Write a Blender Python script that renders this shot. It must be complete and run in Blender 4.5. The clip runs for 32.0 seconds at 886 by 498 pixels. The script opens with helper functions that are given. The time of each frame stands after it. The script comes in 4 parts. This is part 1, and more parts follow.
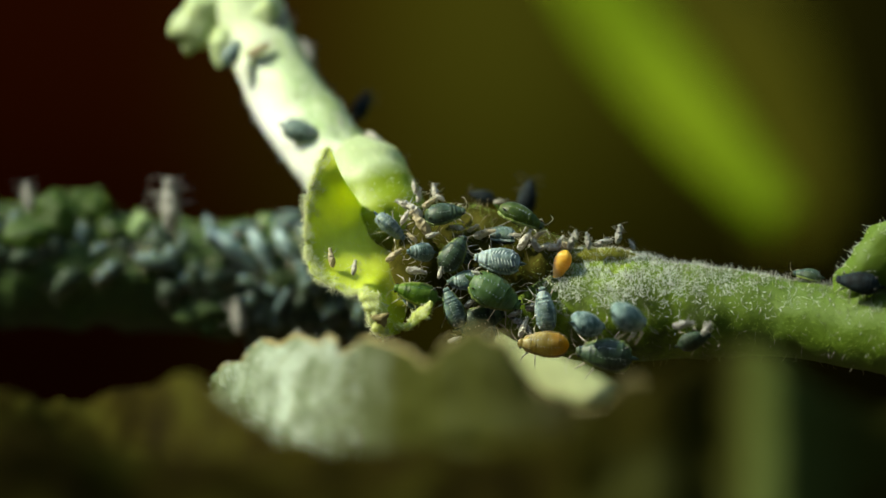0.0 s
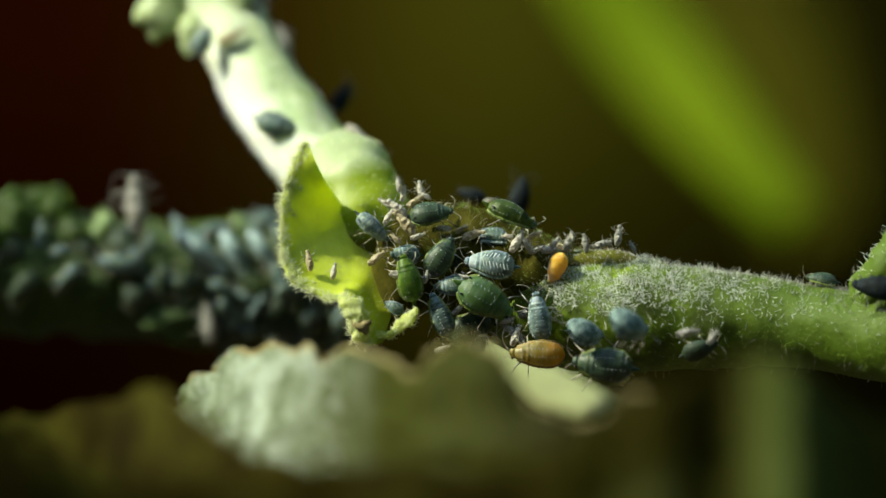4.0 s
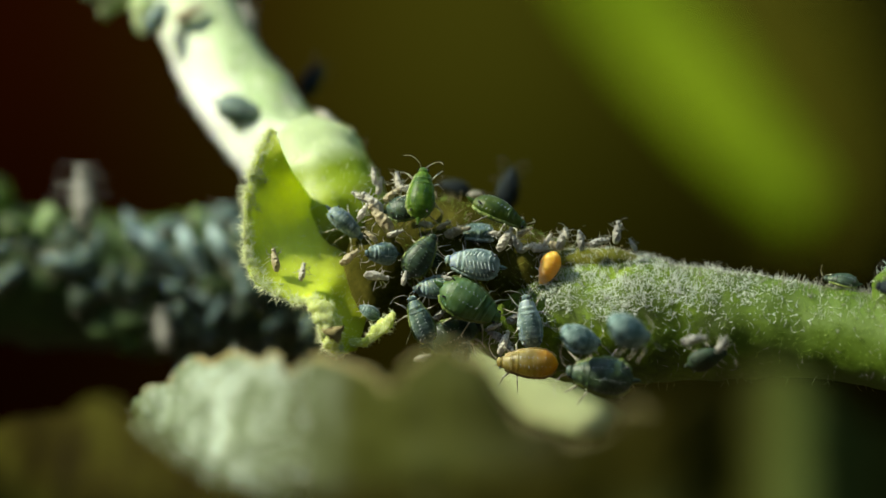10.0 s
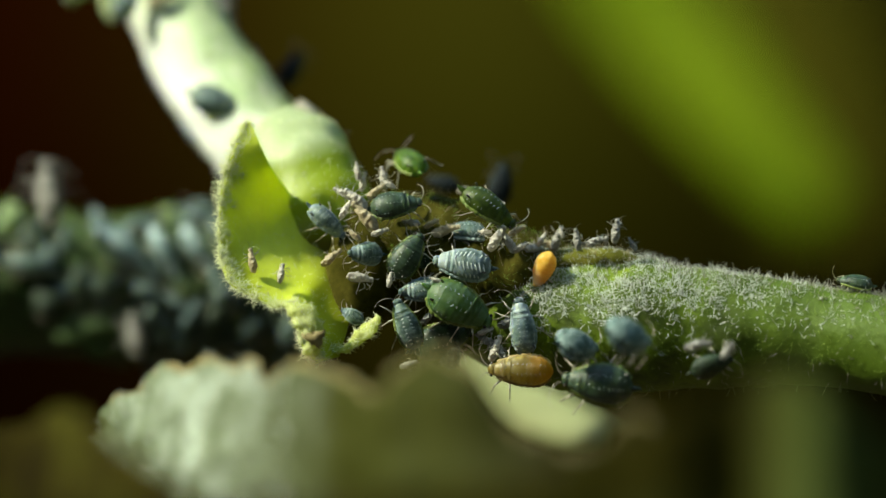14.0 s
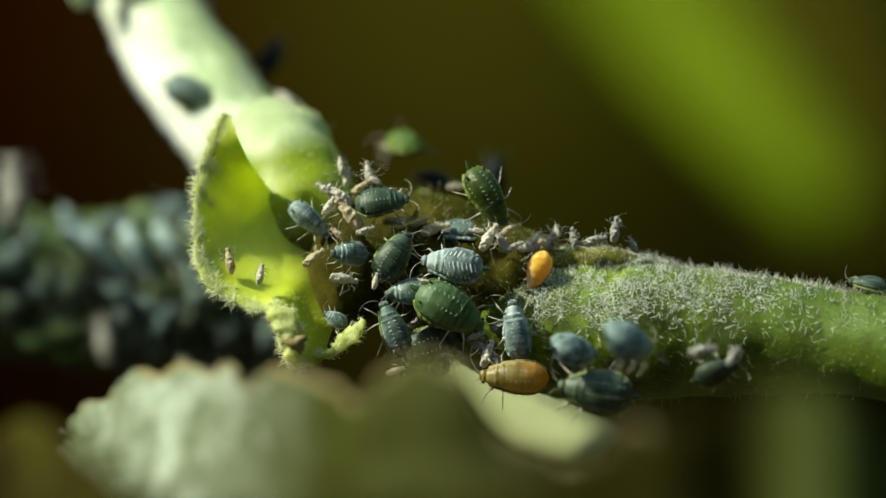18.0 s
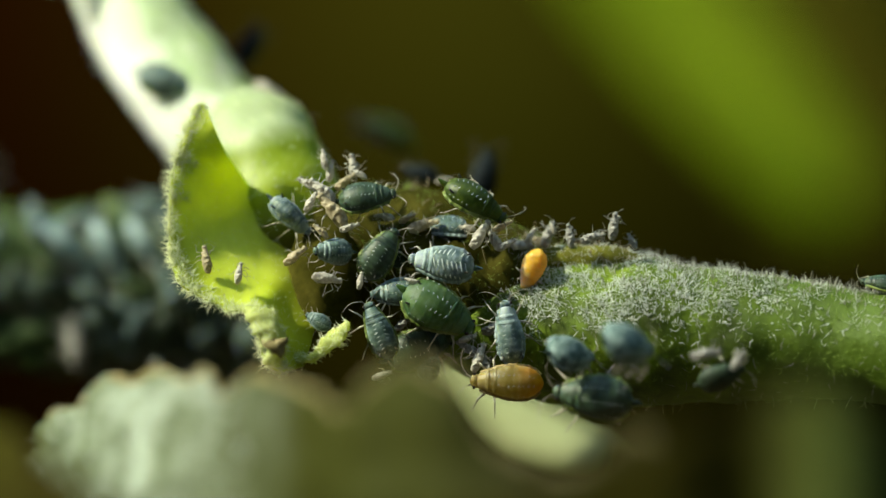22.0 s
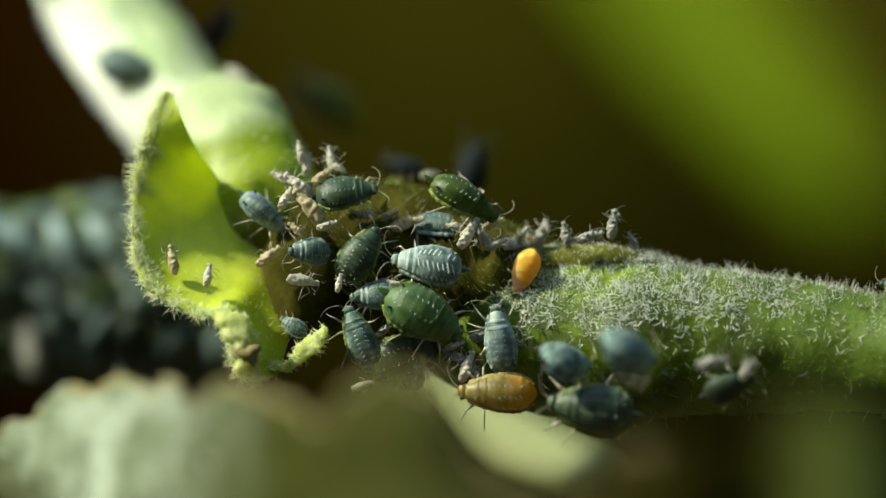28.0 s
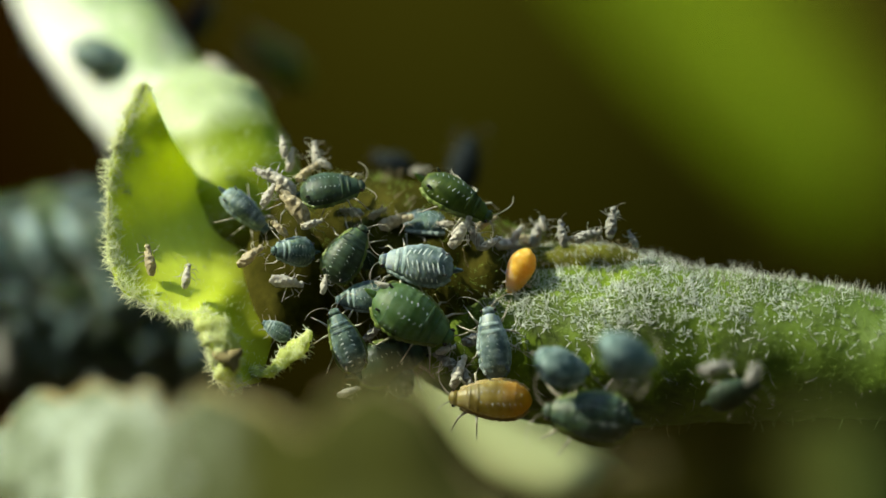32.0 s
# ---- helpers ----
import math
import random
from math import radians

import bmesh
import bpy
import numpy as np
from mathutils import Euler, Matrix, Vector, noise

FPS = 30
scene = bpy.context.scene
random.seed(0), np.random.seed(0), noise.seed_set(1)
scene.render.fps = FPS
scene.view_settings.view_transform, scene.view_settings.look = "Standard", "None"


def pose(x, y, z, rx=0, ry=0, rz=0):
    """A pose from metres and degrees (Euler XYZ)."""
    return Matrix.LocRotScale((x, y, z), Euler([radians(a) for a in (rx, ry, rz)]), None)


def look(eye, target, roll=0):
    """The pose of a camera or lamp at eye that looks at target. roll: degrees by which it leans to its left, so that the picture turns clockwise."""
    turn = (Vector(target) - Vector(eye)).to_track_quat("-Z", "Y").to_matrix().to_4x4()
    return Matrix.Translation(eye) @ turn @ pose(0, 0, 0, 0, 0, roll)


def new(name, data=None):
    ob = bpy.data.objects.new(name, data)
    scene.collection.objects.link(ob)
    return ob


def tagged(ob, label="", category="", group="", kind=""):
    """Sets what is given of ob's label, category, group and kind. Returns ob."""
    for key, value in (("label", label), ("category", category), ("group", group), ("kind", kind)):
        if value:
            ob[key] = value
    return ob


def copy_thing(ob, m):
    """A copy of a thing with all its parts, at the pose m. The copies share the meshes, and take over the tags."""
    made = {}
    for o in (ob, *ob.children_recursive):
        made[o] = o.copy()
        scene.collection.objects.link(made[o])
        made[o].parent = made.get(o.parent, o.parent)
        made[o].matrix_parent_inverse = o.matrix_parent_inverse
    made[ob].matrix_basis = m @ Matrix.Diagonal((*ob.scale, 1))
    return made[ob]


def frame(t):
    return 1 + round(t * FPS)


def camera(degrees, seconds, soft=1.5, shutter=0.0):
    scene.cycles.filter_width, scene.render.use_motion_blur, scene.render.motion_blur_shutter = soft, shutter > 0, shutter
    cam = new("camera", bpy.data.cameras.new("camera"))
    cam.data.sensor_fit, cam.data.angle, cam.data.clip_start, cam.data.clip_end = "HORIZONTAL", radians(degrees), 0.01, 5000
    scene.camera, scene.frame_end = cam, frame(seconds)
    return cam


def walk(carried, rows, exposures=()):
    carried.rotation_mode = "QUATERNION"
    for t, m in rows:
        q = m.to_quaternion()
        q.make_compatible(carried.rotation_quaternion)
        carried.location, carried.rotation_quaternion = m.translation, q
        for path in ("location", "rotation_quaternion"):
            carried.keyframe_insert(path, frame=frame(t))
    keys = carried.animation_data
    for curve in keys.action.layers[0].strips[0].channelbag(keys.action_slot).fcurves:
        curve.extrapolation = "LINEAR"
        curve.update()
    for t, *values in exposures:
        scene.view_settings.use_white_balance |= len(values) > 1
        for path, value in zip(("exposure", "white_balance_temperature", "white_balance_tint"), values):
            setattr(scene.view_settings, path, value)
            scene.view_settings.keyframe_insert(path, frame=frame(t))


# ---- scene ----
# Lengths in the building code are millimetres; MM turns them into metres.
MM = 0.001

# ---------------------------------------------------------------- camera
cam = camera(0.7487, 32.0, soft=1.5)
ROWS = [
    (0.0, look((-0.0066111, -2.4000000, 0.0002303), (-0.0066111, 1.0, 0.0002303))),
    (0.5, look((-0.0065501, -2.3774520, 0.0002241), (-0.0065501, 1.0, 0.0002241))),
    (1.0, look((-0.0065031, -2.3553236, 0.0002942), (-0.0065031, 1.0, 0.0002942))),
    (1.5, look((-0.0064585, -2.3336036, 0.0003104), (-0.0064585, 1.0, 0.0003104))),
    (2.0, look((-0.0063985, -2.3122800, 0.0003078), (-0.0063985, 1.0, 0.0003078))),
    (3.0, look((-0.0062724, -2.2707816, 0.0003095), (-0.0062724, 1.0, 0.0003095))),
    (6.0, look((-0.0059548, -2.1547668, 0.0002996), (-0.0059548, 1.0, 0.0002996))),
    (7.0, look((-0.0058524, -2.1186856, 0.0002828), (-0.0058524, 1.0, 0.0002828))),
    (8.0, look((-0.0057659, -2.0837928, 0.0002961), (-0.0057659, 1.0, 0.0002961))),
    (9.0, look((-0.0056588, -2.0500304, 0.0002604), (-0.0056588, 1.0, 0.0002604))),
    (10.0, look((-0.0055707, -2.0173448, 0.0002564), (-0.0055707, 1.0, 0.0002564))),
    (11.0, look((-0.0054764, -1.9856852, 0.0002559), (-0.0054764, 1.0, 0.0002559))),
    (12.0, look((-0.0053948, -1.9550040, 0.0002600), (-0.0053948, 1.0, 0.0002600))),
    (13.0, look((-0.0053100, -1.9252564, 0.0002542), (-0.0053100, 1.0, 0.0002542))),
    (14.0, look((-0.0052277, -1.8964004, 0.0002519), (-0.0052277, 1.0, 0.0002519))),
    (17.0, look((-0.0050040, -1.8147992, 0.0002420), (-0.0050040, 1.0, 0.0002420))),
    (18.0, look((-0.0049350, -1.7891372, 0.0002387), (-0.0049350, 1.0, 0.0002387))),
    (19.0, look((-0.0048536, -1.7641912, 0.0001899), (-0.0048536, 1.0, 0.0001899))),
    (20.0, look((-0.0047867, -1.7399308, 0.0001916), (-0.0047867, 1.0, 0.0001916))),
    (21.0, look((-0.0047253, -1.7163288, 0.0001910), (-0.0047253, 1.0, 0.0001910))),
    (22.0, look((-0.0046530, -1.6933588, 0.0001861), (-0.0046530, 1.0, 0.0001861))),
    (23.0, look((-0.0045922, -1.6709952, 0.0001884), (-0.0045922, 1.0, 0.0001884))),
    (24.0, look((-0.0045303, -1.6492148, 0.0001822), (-0.0045303, 1.0, 0.0001822))),
    (25.0, look((-0.0044744, -1.6279948, 0.0001846), (-0.0044744, 1.0, 0.0001846))),
    (28.0, look((-0.0043159, -1.5674892, 0.0001811), (-0.0043159, 1.0, 0.0001811))),
    (29.0, look((-0.0042568, -1.5483080, 0.0001779), (-0.0042568, 1.0, 0.0001779))),
    (30.0, look((-0.0041994, -1.5295904, 0.0001703), (-0.0041994, 1.0, 0.0001703))),
    (31.0, look((-0.0041486, -1.5113200, 0.0001814), (-0.0041486, 1.0, 0.0001814))),
    (32.0, look((-0.0041046, -1.4934808, 0.0001733), (-0.0041046, 1.0, 0.0001733))),
]
FOCUS = new("focus_mark")
FOCUS.location = (-0.0045, -0.0003, 0.0)
FOCUS.empty_display_size = 0.0002
cam.data.dof.use_dof = True
cam.data.dof.focus_object = FOCUS
cam.data.dof.aperture_fstop = 27.0
walk(cam, ROWS, exposures=((0.0, 0.74, 7300, -9), (32.0, 0.74, 7300, -9)))

# ---------------------------------------------------------------- world, sun, exposure
SUN_TO = Vector((-0.71, -0.20, 0.675)).normalized()
world = bpy.data.worlds.new("sky")
scene.world = world
world.use_nodes = True
wn = world.node_tree.nodes
sky = wn.new("ShaderNodeTexSky")
sky.sky_type = "NISHITA"
sky.sun_disc = False
sky.sun_elevation = math.asin(SUN_TO.z)
sky.sun_rotation = math.atan2(SUN_TO.x, SUN_TO.y)
world.node_tree.links.new(sky.outputs[0], wn["Background"].inputs[0])
wn["Background"].inputs[1].default_value = 0.20
sun = new("sun", bpy.data.lights.new("sun", "SUN"))
sun.data.energy = 4.7
sun.data.angle = radians(0.6)
sun.data.color = (1.0, 0.95, 0.86)
sun.matrix_world = look(SUN_TO * 1.0, (0, 0, 0))


# ---------------------------------------------------------------- materials
def shader(name):
    m = bpy.data.materials.new(name)
    m.use_nodes = True
    nt = m.node_tree
    return m, nt, nt.nodes["Principled BSDF"], nt.nodes["Material Output"]


def noise_tex(nt, per_mm, detail=4.0, rough=0.6, coord="Object", offset=None):
    """Noise with about per_mm features to a millimetre."""
    tc = nt.nodes.new("ShaderNodeTexCoord")
    n = nt.nodes.new("ShaderNodeTexNoise")
    n.inputs["Scale"].default_value = per_mm * 1000.0
    n.inputs["Detail"].default_value = detail
    n.inputs["Roughness"].default_value = rough
    nt.links.new(tc.outputs[coord], n.inputs["Vector"])
    return n.outputs["Fac"]


def ramp(nt, fac, stops):
    r = nt.nodes.new("ShaderNodeValToRGB")
    el = r.color_ramp.elements
    el[0].position, el[0].color = stops[0][0], (*stops[0][1], 1)
    el[1].position, el[1].color = stops[-1][0], (*stops[-1][1], 1)
    for p, c in stops[1:-1]:
        e = el.new(p)
        e.color = (*c, 1)
    nt.links.new(fac, r.inputs[0])
    return r.outputs[0]


def mixed(nt, fac, a, b, mode="MIX"):
    m = nt.nodes.new("ShaderNodeMix")
    m.data_type = "RGBA"
    m.blend_type = mode
    for sock, v in ((m.inputs[0], fac), (m.inputs[6], a), (m.inputs[7], b)):
        if isinstance(v, (int, float)):
            sock.default_value = v
        elif isinstance(v, tuple):
            sock.default_value = (*v, 1)
        else:
            nt.links.new(v, sock)
    return m.outputs[2]


def bump(nt, bsdf, fac, depth_mm, strength=0.6):
    b = nt.nodes.new("ShaderNodeBump")
    b.inputs["Strength"].default_value = strength
    b.inputs["Distance"].default_value = depth_mm * MM
    nt.links.new(fac, b.inputs["Height"])
    nt.links.new(b.outputs[0], bsdf.inputs["Normal"])


def plant_material(name, stops, per_mm, rough=0.5, glow=None, glow_mix=0.35, bump_mm=0.03, specks=None, grain=1.0):
    """Leaf or stem tissue: two scales of colour, fine relief and light that passes through."""
    m, nt, bsdf, out = shader(name)
    big = noise_tex(nt, per_mm * 0.35, 3.0)
    fine = noise_tex(nt, per_mm * 3.0, 5.0, 0.7)
    col = ramp(nt, big, stops)
    shade = ramp(nt, fine, [(0.3, (1 - 0.28 * grain, 1 - 0.28 * grain, 1 - 0.30 * grain)), (0.7, (1 + 0.15 * grain, 1 + 0.15 * grain, 1 + 0.10 * grain))])
    col = mixed(nt, 1.0, col, shade, "MULTIPLY")
    if specks:
        spot = noise_tex(nt, per_mm * 1.7, 2.0)
        mask = ramp(nt, spot, [(specks[1], (0, 0, 0)), (specks[1] + 0.07, (1, 1, 1))])
        col = mixed(nt, mask, col, specks[0])
    nt.links.new(col, bsdf.inputs["Base Color"])
    bsdf.inputs["Roughness"].default_value = rough
    bsdf.inputs["Specular IOR Level"].default_value = 0.35
    bump(nt, bsdf, fine, bump_mm)
    if glow:
        tr = nt.nodes.new("ShaderNodeBsdfTranslucent")
        veins = ramp(nt, big, [(0.35, (0.55, 0.6, 0.5)), (0.6, (1, 1, 1))])
        thin = mixed(nt, 1.0, mixed(nt, 1.0, glow, veins, "MULTIPLY"), shade, "MULTIPLY")
        nt.links.new(thin, tr.inputs[0])
        mx = nt.nodes.new("ShaderNodeMixShader")
        mx.inputs[0].default_value = glow_mix
        nt.links.new(bsdf.outputs[0], mx.inputs[1])
        nt.links.new(tr.outputs[0], mx.inputs[2])
        nt.links.new(mx.outputs[0], out.inputs[0])
    return m


def body_material(name, dark, light, wax, wax_amount=0.5, rough=0.5, glow=None):
    """Aphid skin: mottled, with a patchy bloom of powdery wax."""
    m, nt, bsdf, out = shader(name)
    a = noise_tex(nt, 2.2, 4.0)
    b = noise_tex(nt, 14.0, 4.0, 0.7)
    info = nt.nodes.new("ShaderNodeObjectInfo")
    vary = ramp(nt, info.outputs["Random"], [(0.0, (0.8, 0.82, 0.8)), (1.0, (1.15, 1.12, 1.15))])
    col = ramp(nt, a, [(0.35, dark), (0.66, light)])
    col = mixed(nt, 1.0, col, vary, "MULTIPLY")
    mask = mixed(nt, 1.0, ramp(nt, noise_tex(nt, 3.3, 3.0), [(0.40, (0, 0, 0)), (0.58, (1, 1, 1))]),
                 ramp(nt, b, [(0.25, (0.25, 0.25, 0.25)), (0.7, (1, 1, 1))]), "MULTIPLY")
    tc = nt.nodes.new("ShaderNodeTexCoord")
    wave = nt.nodes.new("ShaderNodeTexWave")
    wave.inputs["Scale"].default_value = 1740.0
    wave.inputs["Distortion"].default_value = 2.2
    wave.inputs["Detail"].default_value = 2.0
    wave.inputs["Detail Scale"].default_value = 2.0
    nt.links.new(tc.outputs["Object"], wave.inputs["Vector"])
    bands = ramp(nt, wave.outputs["Fac"], [(0.3, (0.55, 0.55, 0.55)), (0.8, (1, 1, 1))])
    mask = mixed(nt, 1.0, mask, bands, "MULTIPLY")
    mask = mixed(nt, 1.0, mask, (wax_amount, wax_amount, wax_amount), "MULTIPLY")
    col = mixed(nt, mask, col, wax)
    nt.links.new(col, bsdf.inputs["Base Color"])
    nt.links.new(ramp(nt, b, [(0.3, (rough - 0.1,) * 3), (0.7, (rough + 0.2,) * 3)]), bsdf.inputs["Roughness"])
    bsdf.inputs["Specular IOR Level"].default_value = 0.35
    bump(nt, bsdf, b, 0.010, 0.7)
    if glow:
        tr = nt.nodes.new("ShaderNodeBsdfTranslucent")
        tr.inputs[0].default_value = (*glow, 1)
        mx = nt.nodes.new("ShaderNodeMixShader")
        mx.inputs[0].default_value = 0.3
        nt.links.new(bsdf.outputs[0], mx.inputs[1])
        nt.links.new(tr.outputs[0], mx.inputs[2])
        nt.links.new(mx.outputs[0], out.inputs[0])
    return m


def plain(name, lo, hi, per_mm=6.0, rough=0.5, glow=0.0):
    m, nt, bsdf, out = shader(name)
    n = noise_tex(nt, per_mm, 3.0)
    nt.links.new(ramp(nt, n, [(0.3, lo), (0.7, hi)]), bsdf.inputs["Base Color"])
    bsdf.inputs["Roughness"].default_value = rough
    if glow:
        tr = nt.nodes.new("ShaderNodeBsdfTranslucent")
        tr.inputs[0].default_value = (*hi, 1)
        mx = nt.nodes.new("ShaderNodeMixShader")
        mx.inputs[0].default_value = glow
        nt.links.new(bsdf.outputs[0], mx.inputs[1])
        nt.links.new(tr.outputs[0], mx.inputs[2])
        nt.links.new(mx.outputs[0], out.inputs[0])
    return m


STEM = plant_material("stem_skin", [(0.3, (0.034, 0.050, 0.001)), (0.47, (0.074, 0.116, 0.001)), (0.56, (0.120, 0.190, 0.003)), (0.7, (0.21, 0.29, 0.008))],
                      2.0, 0.6, (0.3, 0.45, 0.04), 0.15, 0.08)
NODE = plant_material("node_skin", [(0.3, (0.022, 0.021, 0.002)), (0.5, (0.044, 0.040, 0.006)), (0.7, (0.085, 0.076, 0.014))], 2.0, 0.9, (0.3, 0.32, 0.03), 0.2, 0.05)
CREST_SKIN = plant_material("crest_skin", [(0.3, (0.07, 0.072, 0.003)), (0.5, (0.12, 0.125, 0.005)), (0.7, (0.18, 0.18, 0.012))], 2.0, 0.8, (0.3, 0.32, 0.03), 0.2, 0.05)
SHOOT = plant_material("shoot_skin", [(0.34, (0.40, 0.53, 0.27)), (0.47, (0.66, 0.75, 0.57)), (0.62, (0.91, 0.94, 0.92))], 1.3, 0.6,
                       (0.6, 0.75, 0.3), 0.08, 0.12, ((0.24, 0.30, 0.10), 0.62))
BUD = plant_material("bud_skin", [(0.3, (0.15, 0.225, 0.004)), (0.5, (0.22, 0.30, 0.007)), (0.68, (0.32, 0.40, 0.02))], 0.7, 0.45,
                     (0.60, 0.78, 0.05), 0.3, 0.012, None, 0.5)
BRACT = plant_material("bract_skin", [(0.3, (0.46, 0.57, 0.024)), (0.48, (0.62, 0.72, 0.040)), (0.7, (0.76, 0.84, 0.13))], 0.7, 0.42,
                       (0.86, 0.95, 0.10), 0.50, 0.012, ((0.16, 0.17, 0.01), 0.70), 0.35)
BRACT_EDGE = plant_material("bract_edge_skin", [(0.3, (0.50, 0.58, 0.10)), (0.7, (0.76, 0.80, 0.45))], 3.0, 0.5, (0.90, 0.95, 0.3), 0.5, 0.05)
LEAF = plant_material("leaf_skin", [(0.32, (0.065, 0.08, 0.033)), (0.5, (0.18, 0.215, 0.15)), (0.67, (0.40, 0.46, 0.40))],
                      1.3, 0.7, (0.45, 0.48, 0.12), 0.10, 0.06)
PALE_LEAF = plant_material("pale_leaf_skin", [(0.3, (0.34, 0.38, 0.17)), (0.7, (0.46, 0.49, 0.26))], 0.5, 0.55,
                           (0.4, 0.45, 0.1), 0.3, 0.03)
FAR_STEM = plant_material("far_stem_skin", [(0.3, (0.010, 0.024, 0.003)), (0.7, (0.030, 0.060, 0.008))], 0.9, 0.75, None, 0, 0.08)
FAR_KNOT = plant_material("far_knot_skin", [(0.3, (0.014, 0.032, 0.003)), (0.7, (0.048, 0.088, 0.008))], 2.0, 0.5, (0.25, 0.42, 0.03), 0.25, 0.08)
FAR_BULB = plant_material("far_bulb_skin", [(0.3, (0.20, 0.30, 0.12)), (0.7, (0.37, 0.47, 0.26))], 2.0, 0.4, (0.4, 0.55, 0.15), 0.3, 0.04)
FAR_BLADE = plain("far_blade_skin", (0.056, 0.088, 0.002), (0.088, 0.124, 0.005), 0.08, 0.9, 0.15)
# Leaf skins with the shade along the bottom put into their colour.
SHADED_OLIVE = plant_material("shaded_olive_skin", [(0.3, (0.015, 0.011, 0.0006)), (0.5, (0.026, 0.024, 0.002)), (0.7, (0.065, 0.075, 0.024))], 0.5, 0.9, (0.6, 0.5, 0.05), 0.15, 0.05)
SHADED_BROWN = plant_material("shaded_brown_skin", [(0.34, (0.010, 0.007, 0.0008)), (0.5, (0.021, 0.017, 0.0016)), (0.64, (0.044, 0.043, 0.006))], 1.2, 0.95, (0.5, 0.35, 0.03), 0.12, 0.05)
OLIVE_BLADE = plain("olive_blade_skin", (0.017, 0.016, 0.0003), (0.024, 0.022, 0.0004), 0.08, 1.0)
RIM = plain("dry_leaf_rim", (0.10, 0.075, 0.02), (0.30, 0.25, 0.10), 1.5, 0.7)
for blade_skin in (FAR_BLADE, OLIVE_BLADE, NODE, SHADED_OLIVE, SHADED_BROWN, LEAF):
    blade_skin.node_tree.nodes["Principled BSDF"].inputs["Specular IOR Level"].default_value = 0.05
for soft_skin in (BUD, SHOOT):
    juicy = soft_skin.node_tree.nodes["Principled BSDF"]
    juicy.inputs["Subsurface Weight"].default_value = 0.2
    juicy.inputs["Subsurface Radius"].default_value = (0.9, 1.0, 0.35)
    juicy.inputs["Subsurface Scale"].default_value = 0.5 * MM
HAIR = plain("pale_plant_hair", (0.62, 0.67, 0.60), (0.92, 0.94, 0.90), 2.0, 0.22, 0.4)
HAIR_GREEN = plain("green_plant_hair", (0.11, 0.21, 0.018), (0.34, 0.47, 0.08), 2.0, 0.4, 0.35)
HAIR_LIME = plain("lime_plant_hair", (0.76, 0.82, 0.46), (0.94, 0.96, 0.74), 2.0, 0.35, 0.55)
TEAL = body_material("teal_aphid_skin", (0.025, 0.052, 0.044), (0.068, 0.115, 0.098), (0.32, 0.42, 0.40), 0.55)
SLATE = body_material("slate_aphid_skin", (0.036, 0.068, 0.065), (0.098, 0.145, 0.140), (0.50, 0.60, 0.60), 0.5, 0.5)
POWDER = body_material("powdered_aphid_skin", (0.025, 0.060, 0.056), (0.066, 0.124, 0.120), (0.38, 0.48, 0.48), 0.7, 0.45)
FROST = body_material("frosted_aphid_skin", (0.13, 0.22, 0.22), (0.27, 0.39, 0.39), (0.60, 0.70, 0.70), 0.8, 0.5)
# Darker skin that carries the shade on unlit aphids.
FAR_SHADED = body_material("far_shaded_aphid_skin", (0.006, 0.014, 0.005), (0.018, 0.036, 0.012), (0.06, 0.10, 0.07), 0.3, 0.6)
DUSTY = body_material("dusty_aphid_skin", (0.035, 0.075, 0.065), (0.085, 0.15, 0.135), (0.36, 0.46, 0.45), 0.7, 0.65)
# Near black in place of the shade on the plant's far side.
SHADED_BLACK = body_material("shadowy_aphid_skin", (0.003, 0.004, 0.005), (0.008, 0.012, 0.013), (0.05, 0.08, 0.10), 0.3, 0.7)
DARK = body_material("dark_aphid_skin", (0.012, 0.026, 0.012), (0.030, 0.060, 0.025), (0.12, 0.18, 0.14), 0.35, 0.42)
GREEN = body_material("green_aphid_skin", (0.035, 0.085, 0.022), (0.085, 0.155, 0.045), (0.20, 0.30, 0.18), 0.6, 0.42, (0.15, 0.3, 0.02))
CREST = body_material("crest_aphid_skin", (0.014, 0.034, 0.004), (0.06, 0.105, 0.008), (0.20, 0.25, 0.05), 0.4, 0.38, (0.15, 0.25, 0.02))
LIME = body_material("lime_aphid_skin", (0.026, 0.072, 0.006), (0.11, 0.20, 0.015), (0.20, 0.30, 0.05), 0.6, 0.35, (0.2, 0.4, 0.02))
AMBER = body_material("amber_aphid_skin", (0.13, 0.098, 0.018), (0.24, 0.185, 0.050), (0.58, 0.53, 0.30), 0.5, 0.32, (0.75, 0.60, 0.10))


def tip_colour(m, colour, start_mm, end_mm, along=(1, 0, 0)):
    """Lets a skin change to another colour along a direction: towards the head, the base, a lit or a shaded side."""
    nt = m.node_tree
    bsdf = nt.nodes["Principled BSDF"]
    old = bsdf.inputs["Base Color"].links[0].from_socket
    tc = nt.nodes.new("ShaderNodeTexCoord")
    dot = nt.nodes.new("ShaderNodeVectorMath")
    dot.operation = "DOT_PRODUCT"
    dot.inputs[1].default_value = along
    nt.links.new(tc.outputs["Object"], dot.inputs[0])
    mr = nt.nodes.new("ShaderNodeMapRange")
    mr.inputs["From Min"].default_value = start_mm * MM
    mr.inputs["From Max"].default_value = end_mm * MM
    nt.links.new(dot.outputs["Value"], mr.inputs["Value"])
    nt.links.new(mixed(nt, mr.outputs[0], old, colour), bsdf.inputs["Base Color"])
    for thin in [n for n in nt.nodes if n.type == "BSDF_TRANSLUCENT" and n.inputs[0].is_linked]:
        old = thin.inputs[0].links[0].from_socket
        nt.links.new(mixed(nt, mr.outputs[0], old, colour), thin.inputs[0])


